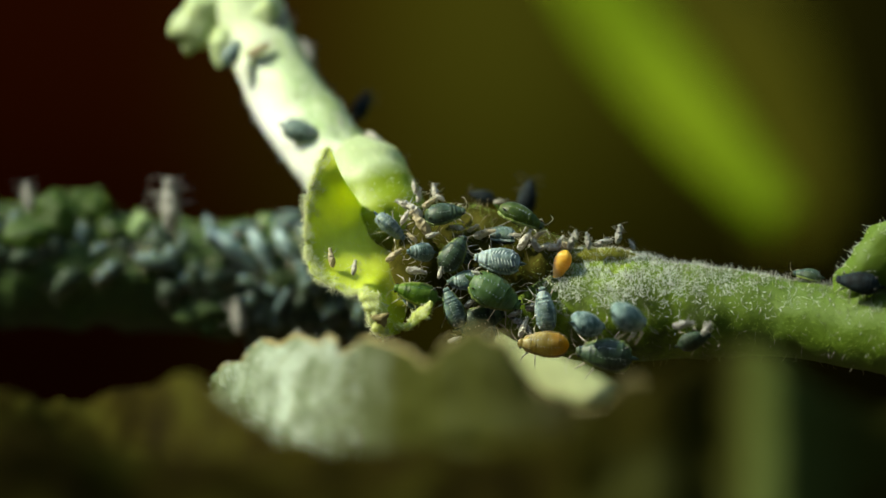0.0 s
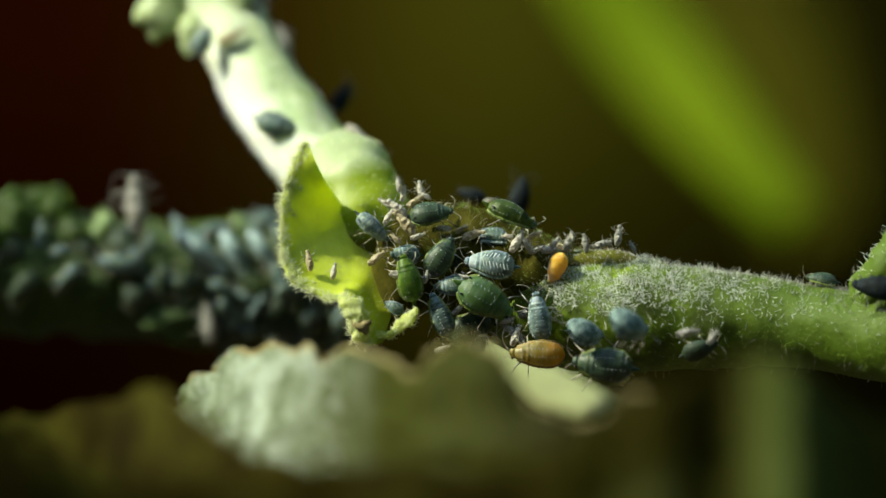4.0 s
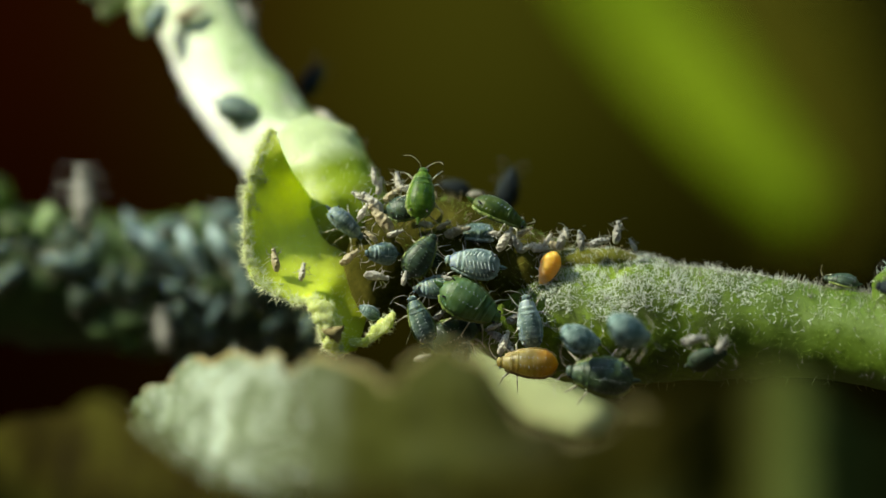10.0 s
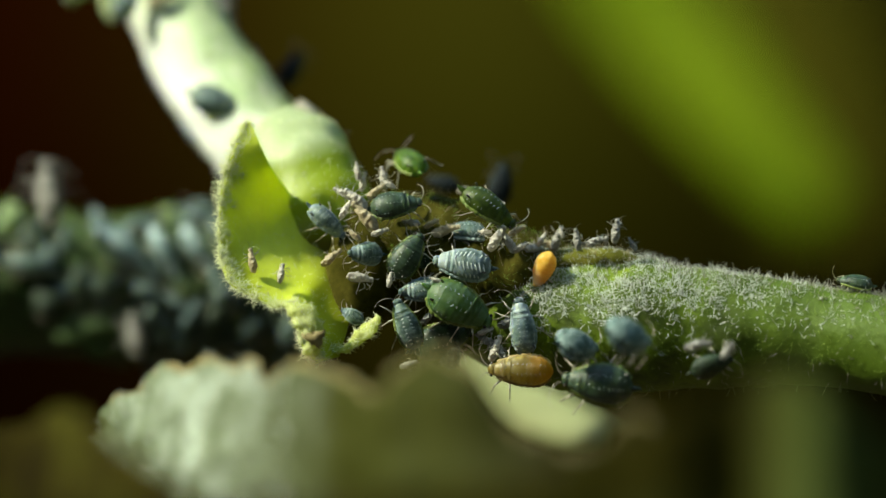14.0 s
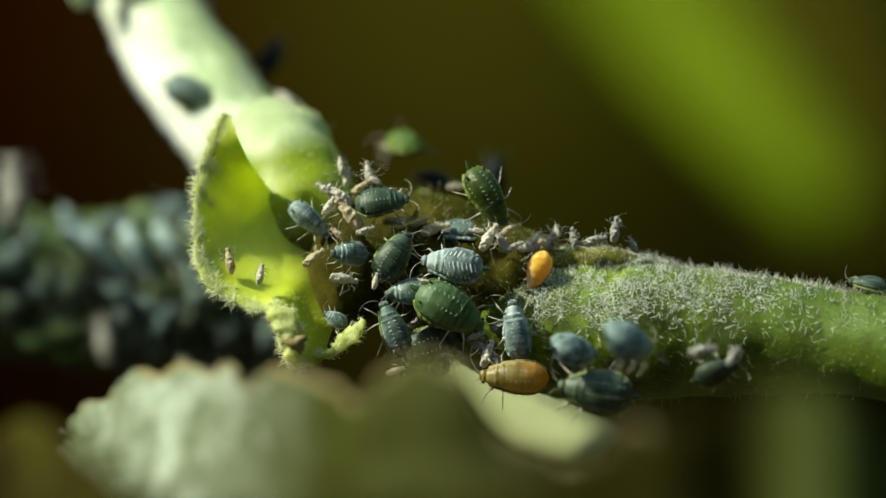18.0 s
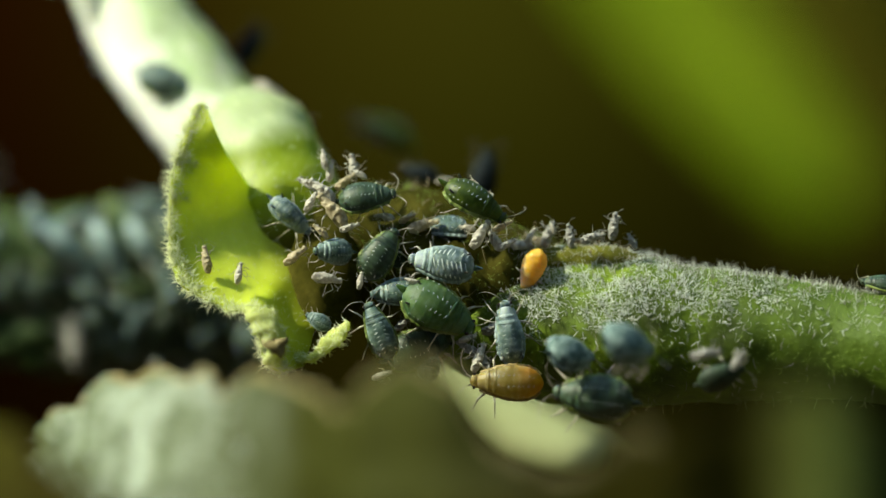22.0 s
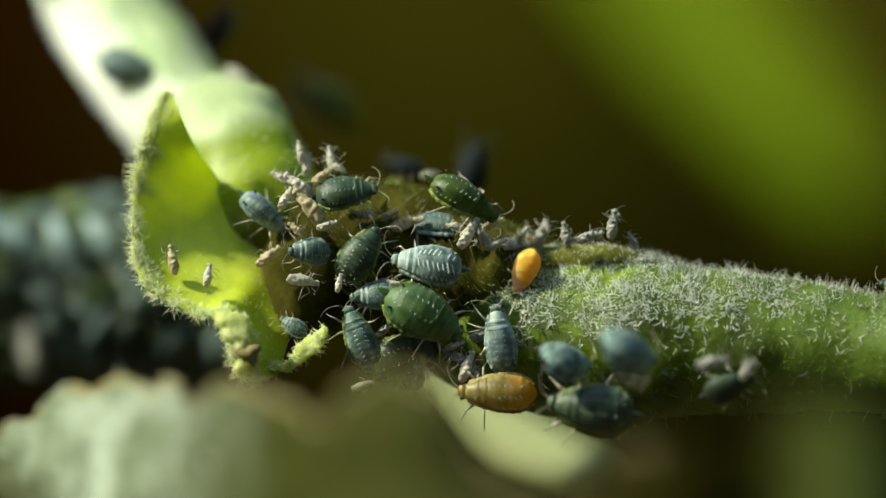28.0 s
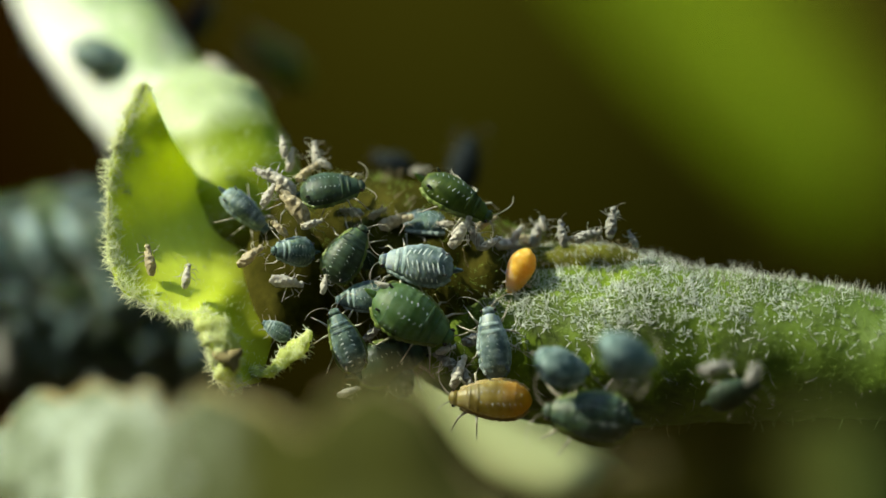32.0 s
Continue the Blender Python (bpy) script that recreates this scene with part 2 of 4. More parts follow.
# Leaf colour turns olive rightwards; the near black after it is painted shade.
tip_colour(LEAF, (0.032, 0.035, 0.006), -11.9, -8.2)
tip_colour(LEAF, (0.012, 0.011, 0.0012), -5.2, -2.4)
# A lit fold, painted into the dark leaf's colour.
tip_colour(SHADED_OLIVE, (0.052, 0.072, 0.018), 3.0, 5.5)
tip_colour(SHADED_OLIVE, (0.030, 0.032, 0.004), 5.5, 8.4)
tip_colour(STEM, (0.072, 0.125, 0.002), 1.0, 6.0)
# The bract's shaded right part is painted into its skin colour.
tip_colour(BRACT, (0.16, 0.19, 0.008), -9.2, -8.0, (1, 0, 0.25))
# Highlight on the bud's top and shade at its foot, put into the colour.
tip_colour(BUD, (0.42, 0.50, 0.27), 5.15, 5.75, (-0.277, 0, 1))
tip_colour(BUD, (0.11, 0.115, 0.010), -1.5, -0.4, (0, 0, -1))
# Next two put the shoot's dim right and sunlit left flank into colour.
tip_colour(SHOOT, (0.36, 0.46, 0.12), -7.0, -5.8, (0.85, 0, 0.5))
tip_colour(SHOOT, (0.87, 0.90, 0.84), -7.1, -8.4, (0.85, 0, 0.5))
tip_colour(SHOOT, (0.50, 0.58, 0.34), 5.0, 9.0, (0, 0, 1))
tip_colour(SLATE, (0.34, 0.40, 0.41), 0.45, 0.9)
tip_colour(AMBER, (0.52, 0.22, 0.006), -0.1, -0.8)
ORANGE = body_material("orange_aphid_skin", (0.80, 0.42, 0.04), (0.95, 0.60, 0.11), (0.90, 0.66, 0.30), 0.3, 0.32, (1.0, 0.55, 0.05))
PALE_EDGE = body_material("pale_aphid_edge", (0.09, 0.14, 0.13), (0.20, 0.27, 0.26), (0.55, 0.62, 0.62), 0.8, 0.5)
OLIVE_EDGE = body_material("olive_aphid_edge", (0.06, 0.10, 0.015), (0.15, 0.19, 0.03), (0.32, 0.36, 0.16), 0.5, 0.4)
TAN_EDGE = body_material("tan_aphid_edge", (0.20, 0.13, 0.03), (0.32, 0.24, 0.09), (0.45, 0.38, 0.22), 0.5, 0.4)
tip_colour(ORANGE, (0.85, 0.68, 0.46), 0.0, 0.5, (0.6, -0.8, 0))
SHADED_BLACK.node_tree.nodes["Principled BSDF"].inputs["Specular IOR Level"].default_value = 0.12
for clear_skin, depth in ((AMBER, 0.5), (ORANGE, 0.5), (LIME, 0.25), (GREEN, 0.25), (SLATE, 0.12), (TEAL, 0.12), (DARK, 0.12), (CREST, 0.2)):
    flesh = clear_skin.node_tree.nodes["Principled BSDF"]
    flesh.inputs["Subsurface Weight"].default_value = 0.6
    flesh.inputs["Subsurface Radius"].default_value = (1.0, 0.8, 0.2)
    flesh.inputs["Subsurface Scale"].default_value = depth * MM
WAX = plain("white_wax", (0.42, 0.50, 0.48), (0.74, 0.80, 0.77), 20.0, 0.7)
LIMB = plain("brown_limb", (0.10, 0.085, 0.06), (0.50, 0.46, 0.36), 5.0, 0.4)
DARK_LIMB = plain("dark_limb", (0.015, 0.015, 0.012), (0.06, 0.055, 0.04), 5.0, 0.4)
EYE = plain("dark_eye", (0.012, 0.004, 0.003), (0.02, 0.008, 0.005), 5.0, 0.2)
HUSK = plain("dry_husk", (0.28, 0.25, 0.20), (0.68, 0.65, 0.57), 5.0, 0.55, 0.3)
TAN_HUSK = plain("tan_husk", (0.26, 0.21, 0.12), (0.58, 0.50, 0.33), 7.0, 0.55, 0.3)
GREY_HUSK = plain("grey_husk", (0.16, 0.15, 0.13), (0.42, 0.41, 0.37), 7.0, 0.6, 0.25)


# ---------------------------------------------------------------- mesh helpers
def mesh_from(name, verts, faces, material, smooth=True):
    me = bpy.data.meshes.new(name)
    me.from_pydata([(x * MM, y * MM, z * MM) for x, y, z in verts], [], faces)
    me.materials.append(material)
    if smooth:
        me.polygons.foreach_set("use_smooth", [True] * len(me.polygons))
    me.update()
    return me


def part(name, me, parent, label="", m=None):
    ob = new(name, me)
    ob.parent = parent
    if m is not None:
        ob.matrix_basis = m
    if label:
        tagged(ob, label=label)
    return ob


def thing(name, label, category, m=None, group="", kind=""):
    ob = new(name)
    ob.empty_display_size = 0.0005
    if m is not None:
        ob.matrix_basis = m
    return tagged(ob, label, category, group, kind)


def spline(pts, n):
    """n places along a smooth curve through pts (tuples of any length)."""
    pts = [np.array(p, float) for p in pts]
    q = [2 * pts[0] - pts[1]] + pts + [2 * pts[-1] - pts[-2]]
    res = []
    for i in range(n):
        s = i / (n - 1) * (len(pts) - 1)
        k = min(int(s), len(pts) - 2)
        u = s - k
        a, b, c, d = q[k:k + 4]
        res.append(0.5 * (2 * b + (c - a) * u + (2 * a - 5 * b + 4 * c - d) * u * u + (3 * b - a - 3 * c + d) * u ** 3))
    return res


def tube(pts, rings=24, segs=12, lump=0.0, lump_per_mm=1.0, flat=1.0, seed=0.0, caps=True):
    """verts, faces of a tube through pts (x, y, z, radius)."""
    c = spline(pts, rings)
    verts, faces = [], []
    side = None
    for i, p in enumerate(c):
        d = Vector(c[min(i + 1, rings - 1)][:3] - c[max(i - 1, 0)][:3]).normalized()
        if side is None:
            side = d.orthogonal().normalized()
        side = (side - d * side.dot(d)).normalized()
        up = d.cross(side)
        o = Vector(p[:3])
        for k in range(segs):
            a = 2 * math.pi * k / segs
            w = side * math.cos(a) + up * math.sin(a) * flat
            r = p[3]
            if lump:
                r *= 1 + lump * noise.fractal((o + w * p[3]) * lump_per_mm + Vector((seed, 0, 0)), 1.0, 2.0, 3)
            verts.append(tuple(o + w * r))
    for i in range(rings - 1):
        for k in range(segs):
            k2 = (k + 1) % segs
            faces.append((i * segs + k, i * segs + k2, (i + 1) * segs + k2, (i + 1) * segs + k))
    if caps:
        faces.append(tuple(reversed(range(segs))))
        faces.append(tuple((rings - 1) * segs + k for k in range(segs)))
    return verts, faces


def joined(*pieces):
    verts, faces = [], []
    for v, f in pieces:
        n = len(verts)
        verts += v
        faces += [tuple(i + n for i in q) for q in f]
    return verts, faces


def blob(center, size, segs=12, rings=8, turn=None, lump=0.0, per_mm=2.0):
    verts, faces = [], []
    turn = turn or Matrix.Identity(3)
    c = Vector(center)
    for i in range(rings + 1):
        b = math.pi * i / rings
        for k in range(segs):
            a = 2 * math.pi * k / segs
            v = Vector((math.sin(b) * math.cos(a) * size[0], math.sin(b) * math.sin(a) * size[1], math.cos(b) * size[2]))
            if lump:
                v *= 1 + lump * noise.fractal(v * per_mm + c, 1.0, 2.0, 3)
            verts.append(tuple(c + turn @ v))
    for i in range(rings):
        for k in range(segs):
            k2 = (k + 1) % segs
            faces.append((i * segs + k, (i + 1) * segs + k, (i + 1) * segs + k2, i * segs + k2))
    return verts, faces


def sheet(f, nu, nv, thick):
    """A leaf of some thickness; f(u, v) gives its upper side."""
    top = [[Vector(f(i / nu, j / nv)) for j in range(nv + 1)] for i in range(nu + 1)]
    verts, faces = [], []
    w = nv + 1
    for i in range(nu + 1):
        for j in range(nv + 1):
            verts.append(tuple(top[i][j]))
    for i in range(nu + 1):
        for j in range(nv + 1):
            du = top[min(i + 1, nu)][j] - top[max(i - 1, 0)][j]
            dv = top[i][min(j + 1, nv)] - top[i][max(j - 1, 0)]
            n = du.cross(dv)
            n = n.normalized() if n.length > 1e-9 else Vector((0, 1, 0))
            edge = 0.35 if i in (0, nu) or j in (0, nv) else 1.0
            verts.append(tuple(top[i][j] - n * thick * edge))
    m = (nu + 1) * w
    for i in range(nu):
        for j in range(nv):
            a, b, c, d = i * w + j, (i + 1) * w + j, (i + 1) * w + j + 1, i * w + j + 1
            faces.append((a, b, c, d))
            faces.append((a + m, d + m, c + m, b + m))
    rim = [i * w for i in range(nu + 1)] + [nu * w + j for j in range(1, w)] + [i * w + nv for i in range(nu - 1, -1, -1)] + \
          [j for j in range(nv - 1, 0, -1)]
    for a, b in zip(rim, rim[1:] + rim[:1]):
        faces.append((b, a, a + m, b + m))
    return verts, faces


def hair_mesh(name, surface, n, length, radius, material, keep=None, lean=(0, 0, 0), curl=0.6, seed=1, arms=1, spread=0.35):
    """Many curved hairs that stand on a surface (verts, faces), singly or as tufts of several arms."""
    rng = random.Random(seed)
    vs = [Vector(v) for v in surface[0]]
    quads = [f for f in surface[1] if len(f) <= 4]
    areas, total = [], 0.0
    for f in quads:
        a = (vs[f[1]] - vs[f[0]]).cross(vs[f[2]] - vs[f[0]]).length
        total += a
        areas.append(total)
    areas = np.array(areas)
    verts, faces = [], []
    made = tries = 0
    lean = Vector(lean)
    while made < n and tries < n * 24:
        tries += 1
        f = quads[min(int(np.searchsorted(areas, rng.random() * total)), len(quads) - 1)]
        a, b, c, d = (vs[f[k % len(f)]] for k in range(4))
        u, v = rng.random(), rng.random()
        p = (a * (1 - u) + b * u) * (1 - v) + (d * (1 - u) + c * u) * v
        nor = (b - a).cross(d - a)
        if nor.length < 1e-12:
            continue
        nor.normalize()
        if keep and rng.random() > keep(p, nor):
            continue
        for arm in range(arms):
            rnd = Vector((rng.gauss(0, 1), rng.gauss(0, 1), rng.gauss(0, 1)))
            way = (nor + rnd * spread + lean).normalized()
            bend = Vector((rng.gauss(0, 1), rng.gauss(0, 1), rng.gauss(0, 1))) * curl
            ln = length * rng.uniform(0.35, 1.35)
            s = way.orthogonal().normalized()
            t = way.cross(s)
            base = len(verts)
            q = p - nor * 0.02
            for j, rr in enumerate((1.0, 0.8, 0.55)):
                for k in range(3):
                    g = 2 * math.pi * k / 3
                    verts.append(tuple(q + (s * math.cos(g) + t * math.sin(g)) * radius * rr))
                way = (way + bend * 0.5).normalized()
                q = q + way * ln / 3
            verts.append(tuple(q))
            for j in range(2):
                for k in range(3):
                    k2 = (k + 1) % 3
                    faces.append((base + j * 3 + k, base + j * 3 + k2, base + j * 3 + 3 + k2, base + j * 3 + 3 + k))
            for k in range(3):
                faces.append((base + 6 + k, base + 6 + (k + 1) % 3, base + 9))
        made += 1
    return mesh_from(name, verts, faces, material)


# ---------------------------------------------------------------- backdrop
def build_backdrop():
    """Distant, unfocused garden: a big curved sheet far behind the plant, glowing with painted light."""
    m, nt, bsdf, out = shader("far_garden")
    tc = nt.nodes.new("ShaderNodeTexCoord")
    sep = nt.nodes.new("ShaderNodeSeparateXYZ")
    nt.links.new(tc.outputs["Generated"], sep.inputs[0])
    n = noise_tex(nt, 0.012, 2.0)
    add = nt.nodes.new("ShaderNodeMath")
    add.operation = "MULTIPLY_ADD"
    nt.links.new(n, add.inputs[0])
    add.inputs[1].default_value = 0.04
    nt.links.new(sep.outputs[0], add.inputs[2])
    # The far garden's light and dark are painted into this glowing ramp.
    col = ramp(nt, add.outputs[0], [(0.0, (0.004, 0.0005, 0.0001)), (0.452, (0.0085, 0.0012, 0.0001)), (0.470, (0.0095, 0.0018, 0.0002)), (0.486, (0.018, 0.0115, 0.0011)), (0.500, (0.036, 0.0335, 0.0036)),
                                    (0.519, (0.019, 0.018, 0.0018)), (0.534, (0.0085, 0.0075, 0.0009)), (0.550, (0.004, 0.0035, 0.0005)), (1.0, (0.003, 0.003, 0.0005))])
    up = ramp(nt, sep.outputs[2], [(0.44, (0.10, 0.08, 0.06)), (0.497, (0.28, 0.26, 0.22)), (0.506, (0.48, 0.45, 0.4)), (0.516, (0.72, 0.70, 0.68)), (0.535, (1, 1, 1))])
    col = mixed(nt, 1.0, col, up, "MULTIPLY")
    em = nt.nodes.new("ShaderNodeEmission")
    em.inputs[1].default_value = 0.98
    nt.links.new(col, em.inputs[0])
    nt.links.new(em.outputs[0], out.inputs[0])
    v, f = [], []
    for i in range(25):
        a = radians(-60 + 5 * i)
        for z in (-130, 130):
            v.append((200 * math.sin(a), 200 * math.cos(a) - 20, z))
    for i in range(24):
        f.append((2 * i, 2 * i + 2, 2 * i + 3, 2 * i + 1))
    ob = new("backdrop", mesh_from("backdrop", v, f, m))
    tagged(ob, "glowing backdrop of dark brown and olive blurred garden", "backdrop", kind="structure")


build_backdrop()


def build_surround():
    """Unseen dark soil and a made-up leafy hedge that close the place and hold off low sky light."""
    soil = plain("dark_soil", (0.02, 0.014, 0.008), (0.06, 0.04, 0.022), 0.02, 0.95)
    v, f = [], []
    for i in range(33):
        for j in range(33):
            x, y = (i - 16) / 16, (j - 16) / 16
            x, y = x * abs(x) * 40000, y * abs(y) * 40000
            v.append((x, y, -450 + 8 * noise.noise(Vector((x * 0.01, y * 0.01, 0)))))
    for i in range(32):
        for j in range(32):
            a = i * 33 + j
            f.append((a, a + 33, a + 34, a + 1))
    tagged(new("ground", mesh_from("ground", v, f, soil)), "dark brown garden soil under the plants", "ground", kind="structure")
    # Ring out of view, added only to block low sky and deepen shade.
    leafy = plain("sky_blocker_skin", (0.010, 0.018, 0.004), (0.05, 0.075, 0.015), 0.03, 0.7)
    v, f = [], []
    for i in range(97):
        a = 2 * math.pi * i / 96
        for j in range(17):
            top = 2700 - 1200 * max(0.0, min(1.0, 1.6 - abs(a - math.pi) / 0.7))
            z = -460 + (460 + top) * j / 16
            k = 3600 + 160 * noise.fractal(Vector((math.cos(a) * 9, math.sin(a) * 9, z * 0.0025)), 1.0, 2.0, 3)
            v.append((k * math.cos(a), k * math.sin(a), z + 160 * noise.noise(Vector((a * 14, j, 0)))))
    for i in range(96):
        for j in range(16):
            a = i * 17 + j
            f.append((a, a + 1, a + 18, a + 17))
    tagged(new("hedge", mesh_from("hedge", v, f, leafy)), "unseen dark hedge added to block the low sky", "hedge", kind="structure")


build_surround()


# ---------------------------------------------------------------- the plant
def build_plant():
    plant = thing("plant", "hairy green stem with a pale side shoot and bract", "plant")
    # main stem, running towards the viewer on its way to the right
    stem = tube([(-5.29, 2.30, -0.95) + (0.9,), (-4.18, 2.00, -1.34) + (1.45,), (-2.29, 1.50, -1.85) + (1.70,), (0.11, 1.00, -1.91) + (1.85,),
                 (2.71, 0.65, -2.02) + (1.64,), (5.71, 0.05, -2.23) + (1.37,), (9.06, -1.30, -2.72) + (1.42,), (15.70, -4.50, -3.50) + (1.45,)],
                90, 40, 0.08, 0.9)
    part("stem", mesh_from("stem", *stem, STEM), plant)
    def felt(p, nor):
        """Where the white felt is thick: on the crest and the upper flank, worn in patches."""
        if nor.y > 0.45 or nor.z < -0.25 or p.x < -3.2 or p.x > 9.8:
            return 0.0
        worn = 1.0 if noise.noise(p * 0.9) > -0.12 else 0.3
        return worn * (0.05 + 0.95 * max(0.0, min(1.0, (nor.z - 0.25) / 0.4))) * (0.30 if nor.z > 0.80 else 1.0) * max(0.16, min(1.0, 1.0 - (p.x - 1.2) / 4.0)) * (0.30 if p.x < 0.8 else 0.6 if p.x < 2.0 else 0.75)
    for hairs, n, size, thick, skin, keep, arms, words in (
            ("stem_felt", 3600, 0.14, 0.0095, HAIR, felt, 3, "thick white felt of branched hairs"),
            ("stem_hairs", 2600, 0.32, 0.0095, GREY_HUSK, lambda p, nor: 1.0 if nor.z > 0.7 and -1.0 < p.x < 9.8 else 0.05, 1, "long greyish hairs along the crest"),
            ("stem_wool", 2000, 0.22, 0.0115, HAIR, lambda p, nor: (1.0 if noise.noise(p * 1.6) > -0.05 else 0.2) * max(0.0, min(1.0, (6.5 - p.x) / 5.5)) * (0.3 if nor.z > 0.8 else max(0.04, min(1.0, nor.z / 0.4 + 0.35 * (p.x < 0.5)))) if p.x > -3.2 and nor.y < 0.3 and nor.z > -0.1 else 0.0, 2, "curled silvery hairs"),
            ("stem_down", 3400, 0.13, 0.0085, HAIR_GREEN, lambda p, nor: 0.0 if nor.y > 0.4 or nor.z < -0.6 or p.x > 9.8 else 1.0, 2, "short green hairs")):
        part(hairs, hair_mesh(hairs, stem, n, size, thick, skin, keep, (0, 0, 0.1), 0.8, len(hairs) + n, arms, 0.8 if arms > 1 else 0.4), plant, words)["kind"] = "stuff"
    # brownish collar where the shoot leaves the stem
    node = tube([(-10.28, 5.00, 0.25) + (0.8,), (-8.28, 3.70, 0.05) + (1.6,), (-5.89, 2.30, -0.05) + (1.75,), (-3.88, 2.10, -0.80) + (1.86,), (-2.49, 1.90, -1.15) + (1.62,), (-1.48, 1.90, -1.75) + (1.2,)],
                40, 32, 0.2, 1.2, seed=4.0)
    part("node", mesh_from("node", *node, NODE), plant, "brownish scarred swelling")
    part("node_hairs", hair_mesh("node_hairs", node, 2600, 0.16, 0.009, HAIR_GREEN, lambda p, n: 1.0 if n.y < 0.4 else 0.0, (0, 0, 0), 0.8, 5, 2, 0.8), plant)["kind"] = "stuff"
    part("node_fibre", hair_mesh("node_fibre", node, 420, 0.38, 0.010, TAN_HUSK, lambda p, n: 1.0 if n.y < 0.4 else 0.0, (0, 0, 0), 1.2, 6), plant, "dry tan fibres")["kind"] = "stuff"
    # pale shoot that rises out of focus
    shoot = tube([(-8.28, 5.20, 0.65) + (1.2,), (-9.18, 5.80, 2.05) + (1.35,), (-10.04, 6.60, 2.85) + (1.42,), (-11.38, 7.60, 4.55) + (1.38,), (-12.68, 8.80, 6.65) + (1.25,), (-13.47, 9.80, 8.66) + (1.22,), (-14.37, 10.80, 10.86) + (1.25,), (-15.30, 12.00, 13.60) + (1.25,)],
                 68, 32, 0.08, 0.8, seed=9.0)
    part("side_shoot", mesh_from("side_shoot", *shoot, SHOOT), plant, "pale green sunlit shoot")
    part("shoot_hairs", hair_mesh("shoot_hairs", shoot, 1500, 0.24, 0.012, HAIR, None, (0, 0, 0), 0.8, 11, 2, 0.7), plant)["kind"] = "stuff"
    for c, s, nm in (((-15.37, 9.80, 8.45), (0.75, 0.7, 1.05), "axil_bud"), ((-14.38, 9.00, 7.56), (0.45, 0.4, 0.75), "axil_bud"), ((-12.88, 8.60, 8.66), (0.5, 0.4, 0.6), "axil_bud")):
        part(nm, mesh_from(nm, *blob(c, s, 16, 12, Euler((0, 0.35, 0)).to_matrix(), 0.6, 1.6), BUD), plant)
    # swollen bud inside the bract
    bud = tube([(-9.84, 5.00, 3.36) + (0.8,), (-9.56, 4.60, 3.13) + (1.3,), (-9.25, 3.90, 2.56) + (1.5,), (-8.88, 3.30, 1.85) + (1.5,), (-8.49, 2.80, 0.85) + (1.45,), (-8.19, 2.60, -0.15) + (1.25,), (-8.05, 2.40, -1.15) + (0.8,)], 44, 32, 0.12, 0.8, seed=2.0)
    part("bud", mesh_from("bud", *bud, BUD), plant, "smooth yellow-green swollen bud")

    part("bud_hairs", hair_mesh("bud_hairs", bud, 1200, 0.15, 0.008, HAIR_LIME, None, (0, 0, 0), 0.8, 13, 2, 0.8), plant)["kind"] = "stuff"

    # bract: a cupped leaf with a ragged hairy margin
    rim = spline([(-10.73, 0.90, 3.81), (-11.09, 0.70, 3.05), (-11.40, 0.50, 2.05), (-11.47, 0.25, 1.05), (-11.45, -0.10, 0.05), (-11.17, -0.45, -0.67), (-10.60, -0.65, -1.05), (-10.00, -0.80, -1.35),
                  (-9.34, -0.85, -1.39), (-9.22, -0.90, -1.91), (-9.10, -0.90, -2.59), (-8.73, -0.90, -2.91)], 120)
    inner = spline([(-10.61, 0.85, 3.82), (-10.34, 0.62, 3.15), (-10.04, 1.10, 2.55), (-9.66, 1.60, 2.01), (-9.24, 1.85, 1.49), (-8.90, 1.80, 1.02), (-8.60, 1.60, 0.50), (-8.36, 1.30, -0.05), (-8.10, 0.85, -0.75), (-7.85, 0.25, -1.65), (-8.12, -0.28, -2.75)], 120)

    def cup(u, v):
        k = min(round(u * 119), 119)
        a, b = Vector(rim[k]), Vector(inner[k])
        p = a.lerp(b, v)
        rise = max(0.0, min(1.0, (u - 0.18) / 0.25))
        p.y += (0.02 + 0.2 * u) * math.sin(math.pi * v) * rise * rise * (3 - 2 * rise) * (1 - 0.6 * u)
        w = (1 - v) ** 4
        p += Vector((0.05, 0.12, 0.07)) * w * noise.fractal(p * 2.6, 1.0, 2.0, 3)
        p.y += 0.04 * noise.noise(p * 0.9)
        p.y -= 0.07 * math.exp(-((v - 0.08) / 0.06) ** 2)
        p.y -= 0.015 * noise.fractal(p * 1.8, 1.0, 2.0, 2) * math.sin(math.pi * v)
        return p
    leaf = sheet(cup, 119, 26, 0.09)
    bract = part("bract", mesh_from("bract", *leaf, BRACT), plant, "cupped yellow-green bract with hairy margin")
    edge = tube([tuple(rim[i]) + (0.034,) for i in range(0, 120, 5)], 110, 12, 1.4, 4.5)
    part("bract_margin", mesh_from("bract_margin", *edge, BRACT_EDGE), bract)
    part("bract_hairs", hair_mesh("bract_hairs", edge, 640, 0.30, 0.0105, HAIR_LIME, lambda p, n: 1.0 if noise.noise(p * 3.5) > -0.2 else 0.12, (-0.1, -0.2, 0.1), 1.2, 21, 3, 0.9), bract)["kind"] = "stuff"
    part("bract_down", hair_mesh("bract_down", leaf, 900, 0.11, 0.006, HAIR_LIME, lambda p, n: 1.0 if n.y < 0 else 0.0, seed=23), bract)["kind"] = "stuff"
    brim = [Vector(rim[i]) for i in range(0, 120, 3)]
